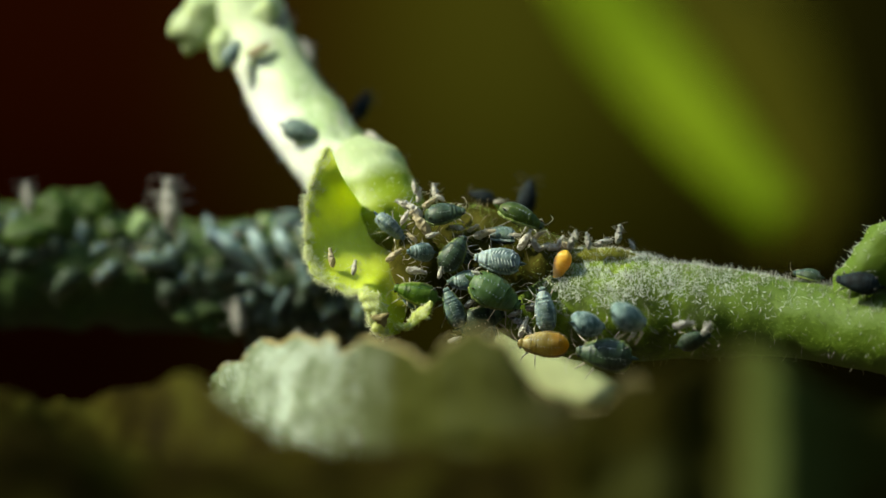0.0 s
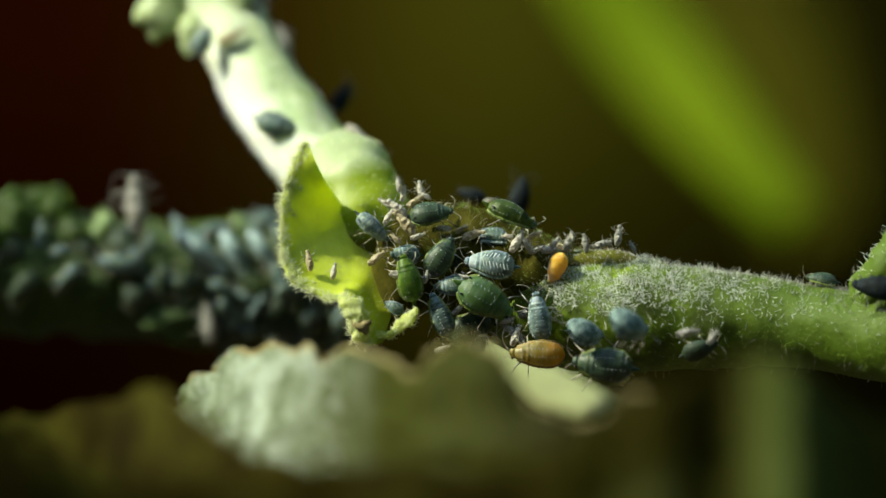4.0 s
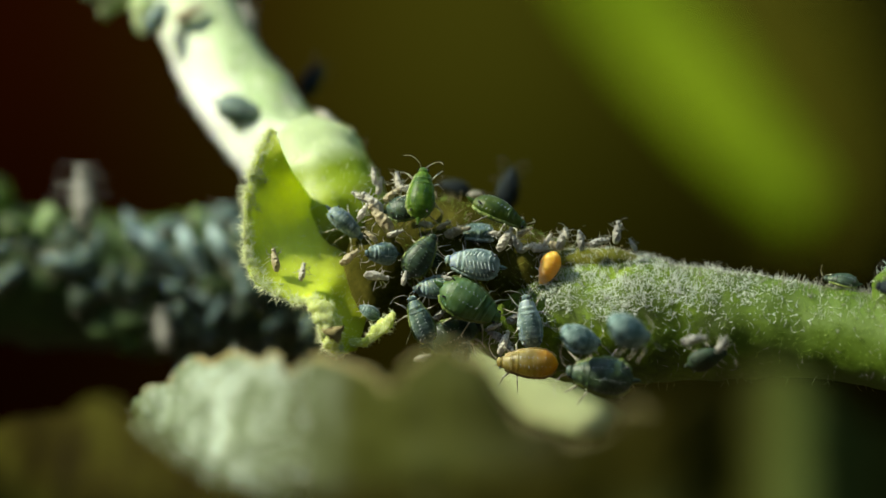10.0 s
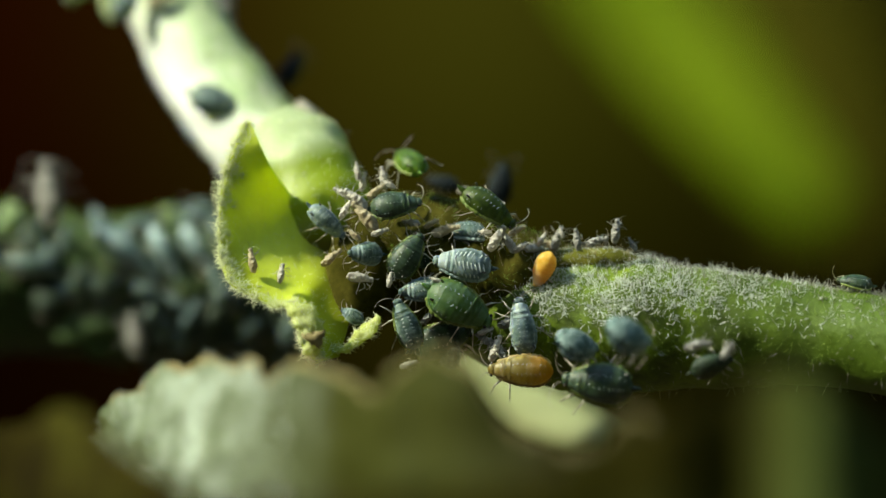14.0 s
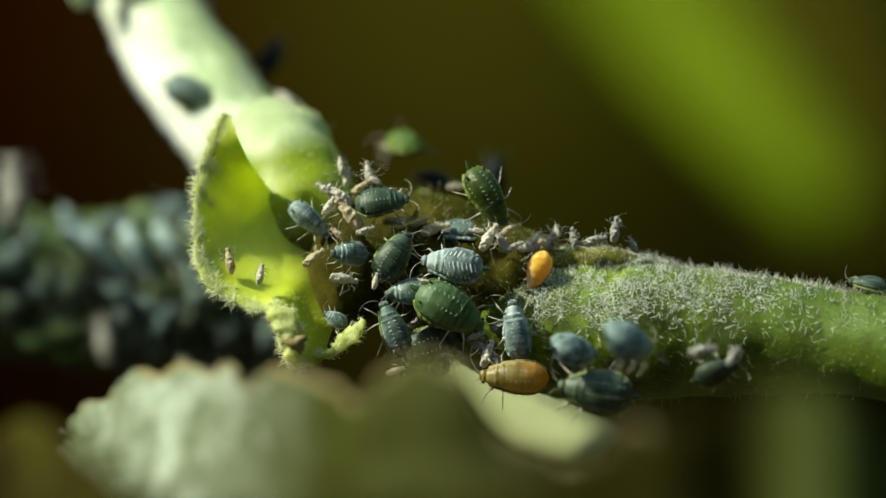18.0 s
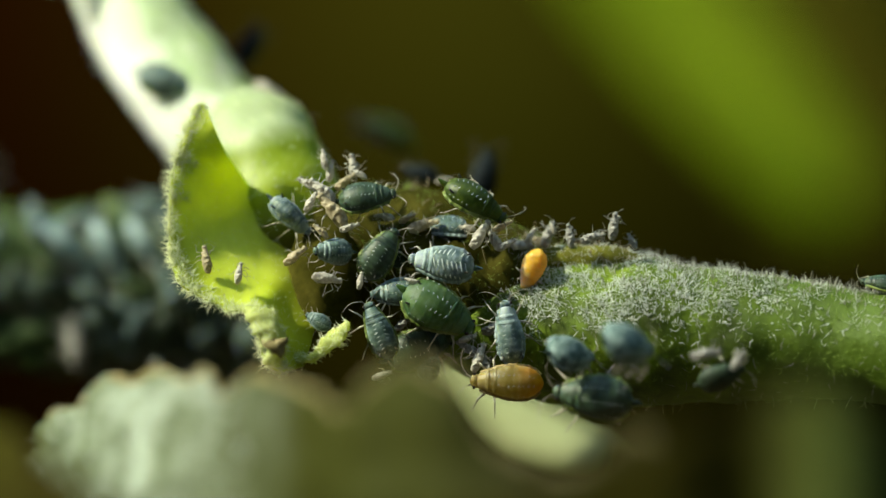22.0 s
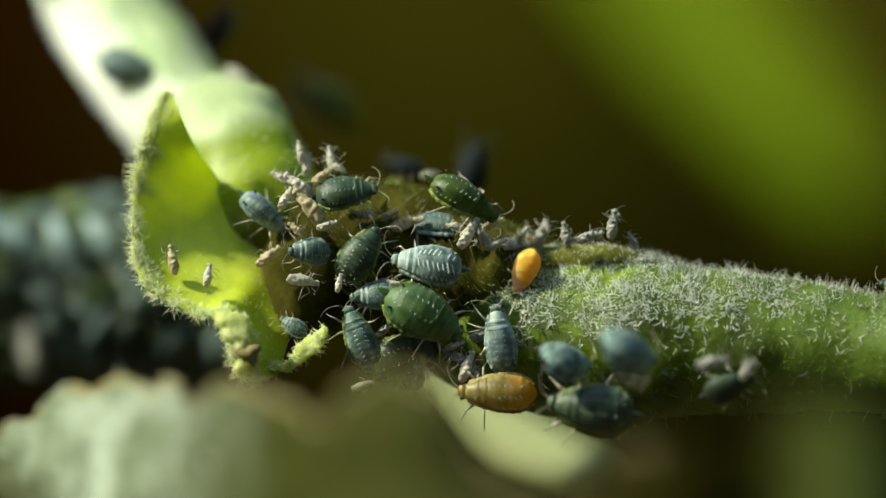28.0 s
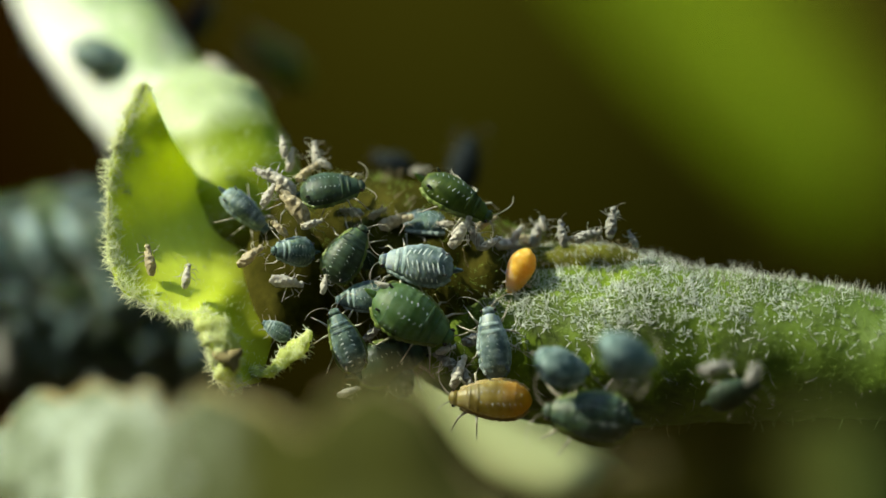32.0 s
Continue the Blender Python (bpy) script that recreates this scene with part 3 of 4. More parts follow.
    part("bract_fuzz", hair_mesh("bract_fuzz", leaf, 1000, 0.20, 0.0100, HAIR_LIME,
                                 lambda p, n: 1.0 if n.y < 0.2 and min((p - b).length for b in brim) < 0.36 + 0.40 * noise.noise(p * 2.0) else 0.0, (0, -0.1, 0), 1.3, 27, 3, 0.9), bract)["kind"] = "stuff"
    # two curled tips below it
    for nm, pts in (("bract_lobe", [(-9.57, -0.80, -1.30) + (0.16,), (-9.23, -1.05, -1.55) + (0.33,), (-8.94, -1.15, -1.99) + (0.36,), (-8.85, -1.10, -2.42) + (0.30,), (-8.73, -1.00, -2.72) + (0.1,)]),
                    ("bract_lobe", [(-8.63, 0.00, -2.30) + (0.12,), (-8.11, -0.40, -2.60) + (0.14,), (-7.63, -0.55, -2.30) + (0.27,), (-7.26, -0.60, -1.99) + (0.27,), (-7.04, -0.55, -1.62) + (0.1,)])):
        lobe = tube(pts, 30, 16, 0.85, 3.2, 0.6)
        lo = part(nm, mesh_from(nm, *lobe, BRACT_EDGE), bract, "curled hairy leaf tip")
        part("lobe_hairs", hair_mesh("lobe_hairs", lobe, 170, 0.20, 0.0105, HAIR_LIME, None, (0, 0, 0), 1.2, 31, 3, 0.9), plant)["kind"] = "stuff"
    part("brown_spot", mesh_from("brown_spot", *blob((-8.83, -1.42, -2.25), (0.22, 0.08, 0.28), 16, 12, None, 0.9, 4.5), RIM), plant, "dead brown spot on the leaf tip")
    # stalk under the bract
    stalk = tube([(-7.85, 2.20, 0.75) + (0.3,), (-7.62, 1.50, 0.15) + (0.9,), (-7.59, 1.10, -0.75) + (0.95,), (-7.85, 0.80, -1.65) + (0.68,), (-8.21, 0.60, -2.39) + (0.14,)], 24, 18, 0.12, 1.2)
    part("bract_stalk", mesh_from("bract_stalk", *stalk, NODE), plant)
    crest = tube([(-3.00, 1.10, -0.22, 0.30), (-2.16, 0.95, -0.10, 0.36), (-1.29, 0.85, -0.06, 0.36), (-0.42, 0.80, -0.08, 0.32), (0.60, 0.80, -0.28, 0.14)], 30, 14, 0.25, 2.0)
    part("crest", mesh_from("crest", *crest, CREST_SKIN), plant, "olive ridge along the stem")
    part("crest_down", hair_mesh("crest_down", crest, 520, 0.15, 0.009, HAIR, lambda p, n: 1.0 if n.z > 0.2 else 0.25, (0, 0, 0.1), 1.0, 63, 2, 0.8), plant)["kind"] = "stuff"
    part("crest_fibre", hair_mesh("crest_fibre", crest, 200, 0.3, 0.009, TAN_HUSK, lambda p, n: 1.0 if n.z > -0.1 else 0.1, (0, 0, 0.2), 1.1, 61), plant, "dry fibres along the crest")["kind"] = "stuff"
    # knob at the far end of the stem
    knob = tube([(7.32, -0.60, -2.15) + (0.5,), (8.11, -1.00, -0.95) + (0.8,), (9.21, -1.40, 0.25) + (0.95,), (10.71, -1.70, 1.05) + (0.9,), (12.71, -2.00, 1.45) + (0.6,)], 30, 20, 0.3, 1.2)
    part("leaf_base", mesh_from("leaf_base", *knob, STEM), plant, "green hairy leaf base")
    part("leaf_base_hairs", hair_mesh("leaf_base_hairs", knob, 500, 0.3, 0.009, HAIR, seed=41), plant)["kind"] = "stuff"
    return plant


build_plant()


FAR_AXIS = [(-31.0, 11.9, -0.75, 2.05), (-24.0, 11.6, -0.55, 2.15), (-20.5, 11.5, -0.45, 2.2), (-16.0, 11.4, -0.75, 2.0), (-12.0, 11.3, -0.85, 2.05), (-8.4, 11.2, -1.05, 2.0)]


def far_place(x, z, lift=0.2):
    """A place on the front of the far stem over a point of the upright plane, and how far the surface there looks up."""
    xs = [p[0] for p in FAR_AXIS]
    yc, zc, r = (float(np.interp(x, xs, [p[k] for p in FAR_AXIS])) for k in (1, 2, 3))
    k = max(-0.97, min(0.97, (z - zc) / r))
    return (x, yc - (r + lift) * math.sqrt(1 - k * k), z), math.degrees(math.asin(k))


def build_far_stem():
    st = thing("infested_stem", "dark green stem crowded with aphids, out of focus", "stem")
    t = tube([p[:3] + (p[3] * 0.97,) for p in FAR_AXIS], 90, 36, 0.16, 0.9, seed=17.0)
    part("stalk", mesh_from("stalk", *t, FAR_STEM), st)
    # The low knot takes the dark stem skin in place of shade.
    for x, z, size, skin, words in ((-20.4, 1.35, (1.0, 0.7, 0.75), FAR_KNOT, "bright green knot"), (-19.2, 1.75, (0.8, 0.6, 0.55), FAR_KNOT, "bright green knot"), (-21.4, 0.75, (0.8, 0.7, 0.65), FAR_KNOT, "bright green knot"),
                                    (-17.4, 0.95, (0.38, 0.4, 0.62), FAR_BULB, "pale green bud"), (-18.4, 0.9, (0.5, 0.4, 0.4), FAR_KNOT, "green knot"), (-15.0, -2.0, (1.1, 0.6, 0.8), FAR_STEM, "green knot with shade in its skin colour"),
                                    (-22.9, 1.2, (0.7, 0.6, 0.5), FAR_KNOT, "green knot"), (-12.9, 1.05, (0.3, 0.3, 0.4), FAR_BULB, "pale green bud")):
        c, up = far_place(x, z, 0.0)
        knot = blob(c, size, 22, 16, None, 0.5, 1.6)
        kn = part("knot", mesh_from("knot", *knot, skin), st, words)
        part("knot_hairs", hair_mesh("knot_hairs", knot, 120, 0.28, 0.012, HAIR_GREEN, seed=int(x * -10)), kn)["kind"] = "stuff"
    part("stalk_hairs", hair_mesh("stalk_hairs", t, 2400, 0.25, 0.011, HAIR_GREEN, lambda p, n: 1.0 if n.y < 0.3 and n.z > -0.2 else 0.1, (0, 0, 0.1), 0.8, 71, 2, 0.8), st)["kind"] = "stuff"


build_far_stem()


def build_far_blade():
    th = thing("leaf_blade", "bright green sunlit blade, far out of focus", "leaf")
    add_blade(th, [(-3.80, 76.10, 14.45), (-1.60, 70.70, 10.60), (0.35, 66.65, 7.78), (2.15, 61.25, 5.47), (3.92, 57.20, 3.31), (5.71, 53.15, 1.37)], 1.2, FAR_BLADE)
    th = thing("leaf_blade", "olive blade behind the bright one, far out of focus", "leaf")
    add_blade(th, [(1.00, 99.90, 13.34), (3.02, 93.15, 9.23), (4.43, 87.75, 6.57), (5.64, 83.70, 3.92), (7.04, 78.30, 0.66)], 2.4, OLIVE_BLADE)


def add_blade(th, pts, half, material, turned=1.0, oval=False):
    mid = spline(pts, 40)

    def f(u, v):
        k = min(round(u * 39), 39)
        p = Vector(mid[k])
        d = Vector(mid[min(k + 1, 39)] - mid[max(k - 1, 0)]).normalized()
        across = d.cross(SUN_TO * (0.05 + u * turned) + Vector((0, -1, 0))).normalized()
        w = half * (0.55 + 0.6 * math.sin(math.pi * (0.12 + 0.78 * u))) * (1 - 0.2 * u ** 5)
        if oval:
            w = half * math.sin(math.pi * (0.02 + 0.96 * u)) ** 0.6
        return p + across * ((v - 0.5) * 2 * w) - SUN_TO * 0.3 * (2 * v - 1) ** 2
    part("blade", mesh_from("blade", *sheet(f, 39, 8, 0.3), material), th)
    part("midrib", mesh_from("midrib", *tube([tuple(mid[i]) + (0.22,) for i in range(0, 40, 6)], 24, 8), material), th)


build_far_blade()


def build_near_leaves():
    # crinkled leaf along the bottom, its margin ragged
    lf = thing("crinkled_leaf", "crinkled grey-green leaf with a ragged sunlit margin", "leaf")
    top = spline([(-14.86, -4.50), (-14.11, -3.86), (-13.21, -3.18), (-11.71, -3.06), (-10.61, -2.83), (-10.18, -3.42), (-9.32, -2.99), (-8.12, -3.30), (-7.12, -3.75),
                  (-6.01, -2.80), (-5.12, -2.58), (-4.38, -3.25), (-3.40, -4.55), (-1.51, -5.29), (-0.61, -4.78), (-0.11, -4.31), (0.69, -4.75), (1.49, -6.15)], 260)

    x_start = top[0][0]
    z_mean = sum(p[1] for p in top) / len(top)

    def f(u, v):
        edge_x, edge_z = top[min(round(u * 259), 259)]
        p = Vector((edge_x, 0.0, edge_z))
        k = max(0.0, (p.x - x_start) / 8.2)
        p.y = -4.6 - 14.0 * min(k, 1.0) ** 1.6 - 6.0 * max(0.0, k - 1.0)
        run = 9.5 * v
        left = max(0.0, 1 - u / 0.12)
        p.z += 0.34 * noise.fractal(Vector((p.x * 1.5, 7.0, 0.0)), 0.7, 2.2, 5) * max(0.0, 1 - run / 1.2)
        y = 0.10 * min(run, 3.6) ** 2 - 0.72 * run + 0.72 * max(0.0, run - 3.6)
        p.z += min(0.0, z_mean - p.z) * min(1.0, run / 2.2)
        q = p + Vector((left * -0.15 * run, y, -0.92 * run))
        fade = max(0.0, 1 - run / 2.5)
        q.y += 0.30 * noise.fractal(Vector((q.x * 0.9, run * 0.9, 3.0)), 1.0, 2.0, 4) * min(1, run)
        q.z += 0.10 * noise.fractal(q * 0.7, 1.0, 2.0, 3) * min(1, run) * fade + 0.08 * fade * noise.fractal(q * 2.6, 1.0, 2.0, 3)
        q.x += 0.75 * left * noise.fractal(q * 0.9, 0.8, 2.0, 4)
        return q
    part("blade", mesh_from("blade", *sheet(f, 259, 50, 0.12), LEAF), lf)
    part("leaf_down", hair_mesh("leaf_down", sheet(f, 259, 50, 0.12), 1300, 0.30, 0.013, HAIR, lambda p, n: 1.0 if n.y < 0 and p.x < x_start + 5.5 else 0.0, (0, 0, 0.3), 0.8, 51), lf, "whitish leaf hairs")["kind"] = "stuff"
    part("margin", mesh_from("margin", *tube([tuple(f(k / 60, 0.004)) + (0.10,) for k in range(61)], 240, 8, 0.5, 2.0), RIM), lf, "brownish dry leaf margin")
    # olive and brown leaves beside it, their shade put into dark skins
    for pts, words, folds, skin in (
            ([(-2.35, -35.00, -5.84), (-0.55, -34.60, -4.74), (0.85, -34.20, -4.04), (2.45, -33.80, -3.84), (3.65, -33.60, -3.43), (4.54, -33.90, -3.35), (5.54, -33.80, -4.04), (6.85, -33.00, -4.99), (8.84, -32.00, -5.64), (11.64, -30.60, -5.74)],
             "olive leaf, shade and a lit fold in its colour", ((5.40, 1.3, 1.5), (1.25, 0.4, 1.6)), SHADED_OLIVE),
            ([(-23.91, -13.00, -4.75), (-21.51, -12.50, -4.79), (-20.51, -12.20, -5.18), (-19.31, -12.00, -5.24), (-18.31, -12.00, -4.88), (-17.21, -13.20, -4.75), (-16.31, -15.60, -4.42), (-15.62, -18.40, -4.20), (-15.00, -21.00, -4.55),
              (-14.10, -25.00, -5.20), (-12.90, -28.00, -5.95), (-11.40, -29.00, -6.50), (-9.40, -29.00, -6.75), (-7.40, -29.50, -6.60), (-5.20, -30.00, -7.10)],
             "dark brownish leaf with a dim ragged edge", ((-18.02, 0.5, 0.7),), SHADED_BROWN),
            # Added sheet near the lens: its brown stands in for shade below.
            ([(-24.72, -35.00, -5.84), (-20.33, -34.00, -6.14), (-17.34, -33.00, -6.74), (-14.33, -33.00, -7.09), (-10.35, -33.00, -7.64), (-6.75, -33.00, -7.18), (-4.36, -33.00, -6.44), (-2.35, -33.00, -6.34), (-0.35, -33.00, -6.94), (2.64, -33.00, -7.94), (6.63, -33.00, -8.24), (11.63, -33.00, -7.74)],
             "added brown leaf standing for shade, far out of focus", (), SHADED_BROWN)):
        sl = thing("shaded_leaf", words, "leaf")
        ed = spline(pts, 80)

        def h(u, v):
            p = Vector(ed[min(round(u * 79), 79)])
            run = 9.0 * v
            q = p + Vector((0, -0.16 * run, -0.95 * run))
            q.y -= sum(hgt * math.exp(-((q.x - x0) / wd) ** 2) for x0, hgt, wd in folds)
            q.y += 0.2 * noise.fractal(Vector((q.x * 0.5, run * 0.4, 9.0)), 1.0, 2.0, 3) * min(1, run)
            q.z += 0.32 * noise.fractal(q * 1.6, 1.0, 2.0, 3)
            return q
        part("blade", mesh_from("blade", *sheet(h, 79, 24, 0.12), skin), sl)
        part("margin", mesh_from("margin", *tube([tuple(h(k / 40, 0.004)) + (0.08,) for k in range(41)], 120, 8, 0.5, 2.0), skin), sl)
    # smooth pale leaf seen beneath the stem
    pl = thing("pale_leaf", "smooth pale yellow-green leaf below the aphids", "leaf")

    add_blade(pl, [(-4.75, 16.50, -3.15), (-3.70, 16.00, -3.85), (-2.60, 15.50, -4.45), (-1.50, 15.00, -4.95), (-0.40, 14.50, -5.30)], 0.98, PALE_LEAF, 1.0, True)


build_near_leaves()


# ---------------------------------------------------------------- aphids
PROFILE = [(0.0, 0.0), (0.012, 0.22), (0.05, 0.46), (0.12, 0.74), (0.22, 0.94), (0.36, 1.0), (0.50, 0.97), (0.63, 0.86), (0.75, 0.70), (0.85, 0.55), (0.94, 0.42), (1.0, 0.0)]
LENGTH, HALF_W, HALF_H = 2.0, 0.55, 0.38
GROOVES = (0.17, 0.26, 0.35, 0.44, 0.53, 0.62, 0.72, 0.82)


def girth(u):
    g = np.interp(u, [p[0] for p in PROFILE], [p[1] for p in PROFILE])
    for k in GROOVES:
        g *= 1 - 0.018 * math.exp(-((u - k) / 0.012) ** 2)
    return float(g)


def on_body(u, a, lift=0.0, slim=1.0):
    """A place on the back: u from tail to head, a the angle from the ridge."""
    g = girth(u)
    arch = 0.10 * math.sin(math.pi * u)
    return Vector(((u - 0.5) * LENGTH * 0.9, math.sin(a) * (HALF_W * slim * g + lift), math.cos(a) * (HALF_H * g + lift) + arch))


def body_mesh(material, slim=1.0, shrivel=0.0):
    verts, faces, segs = [], [], 22
    us = sorted([i / 44 for i in range(45)] + [0.008, 0.985, 0.995])
    for u in us:
        for k in range(segs):
            a = 2 * math.pi * k / segs
            p = on_body(u, a, 0.0, slim)
            if math.cos(a) < 0:
                p.z *= 0.8
            if shrivel:
                p *= 1 + shrivel * noise.fractal(p * 4.2, 1.0, 2.0, 4)
                p.z += shrivel * (0.35 * noise.noise(p * 2.0) - 0.25 * math.cos(a) * girth(u) * HALF_H)
            side = abs(math.sin(a))
            p.y *= 1 + 0.012 * side * math.sin(u * 2 * math.pi / 0.09)
            verts.append(tuple(p))
    for i in range(len(us) - 1):
        for k in range(segs):
            k2 = (k + 1) % segs
            faces.append((i * segs + k, i * segs + k2, (i + 1) * segs + k2, (i + 1) * segs + k))
    return mesh_from("body", verts, faces, material)


def add_wax(th, size, slim, seed=3, stretch=1.0):
    """Rows of wax spots along the back, each a piece of its own."""
    rows = ((0.40, 1.0), (-0.40, 1.0), (1.15, 0.45), (-1.15, 0.45)) if stretch > 1 else ((0.34, 1.35), (-0.34, 1.35), (1.15, 0.8), (-1.15, 0.8))
    rng = random.Random(seed)
    spot = mesh_from("wax_spot", *blob((0, 0, 0), (0.014, 0.046, 0.005), 10, 6, None, 0.6, 26.0), WAX)
    for r in range(8):
        u = 0.14 + 0.072 * r
        for a0, w in rows:
            if rng.random() < 0.12:
                continue
            a = a0 + rng.uniform(-0.05, 0.05)
            nor = Vector((0, math.sin(a), math.cos(a)))
            side = Vector((0, math.cos(a), -math.sin(a)))
            k = size * rng.uniform(0.75, 1.15)
            turn = Matrix((Vector((1, 0, 0)), side, nor)).transposed() @ Euler((0, 0, 0.35 if a > 0 else -0.35)).to_matrix()
            m = Matrix.LocRotScale(on_body(u, a, 0.003, slim) * MM, turn.to_quaternion(), Vector((k * 0.85, k * w * stretch, 1)))
            part("wax_spot", spot, th, m=m)


def margin_mesh(material, slim, s):
    """Flattened, scalloped edge along one flank."""
    pts = []
    for k in range(29):
        u = 0.05 + 0.86 * k / 28
        p = on_body(u, s * 1.62, 0.0, slim)
        p.z -= 0.03
        pts.append(tuple(p) + (0.055 + 0.018 * abs(math.sin(u * math.pi / 0.09)),))
    return mesh_from("side_margin", *tube(pts, 57, 8, 0.25, 4.0, 0.8), material)


def collar_mesh(material, slim):
    """Two overlapping arched plates over the front of the back."""
    pieces = []
    for u0, wide in ((0.70, 0.07), (0.80, 0.06)):
        def f(a, b):
            ang = -1.25 + 2.5 * a
            return on_body(u0 + (b - 0.5) * wide * (1 - 0.25 * abs(ang)), ang, 0.014 * math.sin(math.pi * b) + 0.003, slim)
        pieces.append(sheet(f, 14, 5, -0.012))
    return mesh_from("collar", *joined(*pieces), material)


def leg_mesh(material, reach=1.0):
    knee, ankle, toe = (0, 0.34 * reach, 0.13), (0, 0.62 * reach, -0.24), (0, 0.72 * reach, -0.28)
    a = tube([(0, 0, 0, 0.036), (0, 0.17 * reach, 0.08, 0.032), knee + (0.024,)], 6, 7)
    b = tube([knee + (0.024,), (0, 0.48 * reach, -0.05, 0.017), ankle + (0.013,)], 7, 7)
    c = tube([ankle + (0.014,), toe + (0.008,)], 3, 6)
    return mesh_from("leg", *joined(a, b, c), material)


def antenna_mesh(material):
    return mesh_from("antenna", *tube([(0, 0, 0, 0.018), (0.14, 0.09, 0.07, 0.012), (0.26, 0.30, 0.09, 0.009), (0.28, 0.54, 0.06, 0.007), (0.20, 0.74, 0.02, 0.004)], 14, 6), material)


def make_aphid(name, label, skin, limb, slim=1.0, spots=0.0, category="aphid", legs=6, shrivel=0.0, cornicles=True, fringe=None):
    """A pattern aphid of two millimetres, head along +x and back along +z."""
    th = thing(name, label, category)
    part("body", body_mesh(skin, slim, shrivel), th)
    if spots:
        add_wax(th, spots, slim, 3, 2.0 if spots > 1.2 else 1.0)
    if fringe:
        for s in (1, -1):
            part("side_margin", margin_mesh(fringe, slim, s), th, "pale scalloped body margin")
        part("collar", collar_mesh(fringe if fringe is PALE_EDGE else skin, slim), th, "overlapping plates behind the head")
    head = part("head", mesh_from("head", *blob((0, 0, 0), (0.14, 0.19, 0.13), 14, 10), skin), th, m=Matrix.Translation(Vector((0.86, 0, 0.02)) * MM))
    eye = mesh_from("eye", *blob((0, 0, 0), (0.05, 0.05, 0.05), 8, 6), EYE)
    ant = antenna_mesh(limb)
    for s in (1, -1):
        if not shrivel:
            part("eye", eye, head, m=Matrix.Translation(Vector((0.03, 0.168 * s, 0.04)) * MM))
        part("antenna", ant, th, m=pose(0.97 * MM, 0.09 * s * MM, 0.06 * MM, 0 if s > 0 else 180, 0, 0) @ (pose(0, 0, 0, 0 if s > 0 else -25, 0, 0)))
    leg, hind = leg_mesh(limb, 0.85), leg_mesh(limb, 1.15)
    for s in (1, -1):
        for x, yaw, me in ((0.55, -42, leg), (0.36, 2, leg), (0.10, 48, hind))[:legs // 2]:
            part("leg", me, th, m=pose(x * MM, 0.26 * s * MM, -0.12 * MM, 0, 0, yaw if s > 0 else 180 - yaw))
    if cornicles:
        corn = mesh_from("cornicle", *tube([(0, 0, 0, 0.036), (-0.07, 0, 0.06, 0.028), (-0.13, 0, 0.09, 0.030)], 5, 8), DARK_LIMB)
        for s in (1, -1):
            part("cornicle", corn, th, m=pose(-0.60 * MM, 0.26 * s * MM, 0.22 * MM, -25 * s))
        part("cauda", mesh_from("cauda", *tube([(0, 0, 0, 0.09), (-0.12, 0, 0.02, 0.07), (-0.26, 0, 0.06, 0.015)], 6, 8), skin), th, m=pose(-0.87 * MM, 0, 0.02 * MM))
    return th


def facing(center, turn, rise, size=2.0, deep=0.0):
    """Pose of an aphid: turn is the head's direction in the upright plane (0 right, 90 up), rise how far its back
    looks up (0 towards the viewer, 90 to the sky), deep how far the head points away. Returns the pose and the scale."""
    a, r, d = radians(turn), radians(rise), radians(deep)
    h = Vector((math.cos(a) * math.cos(d), math.sin(d), math.sin(a) * math.cos(d)))
    b = Vector((0, -math.cos(r), math.sin(r)))
    b = (b - h * b.dot(h)).normalized()
    s = b.cross(h)
    m = Matrix((h, s, b)).transposed().to_4x4()
    m.translation = Vector(center) * MM
    return m, size / LENGTH


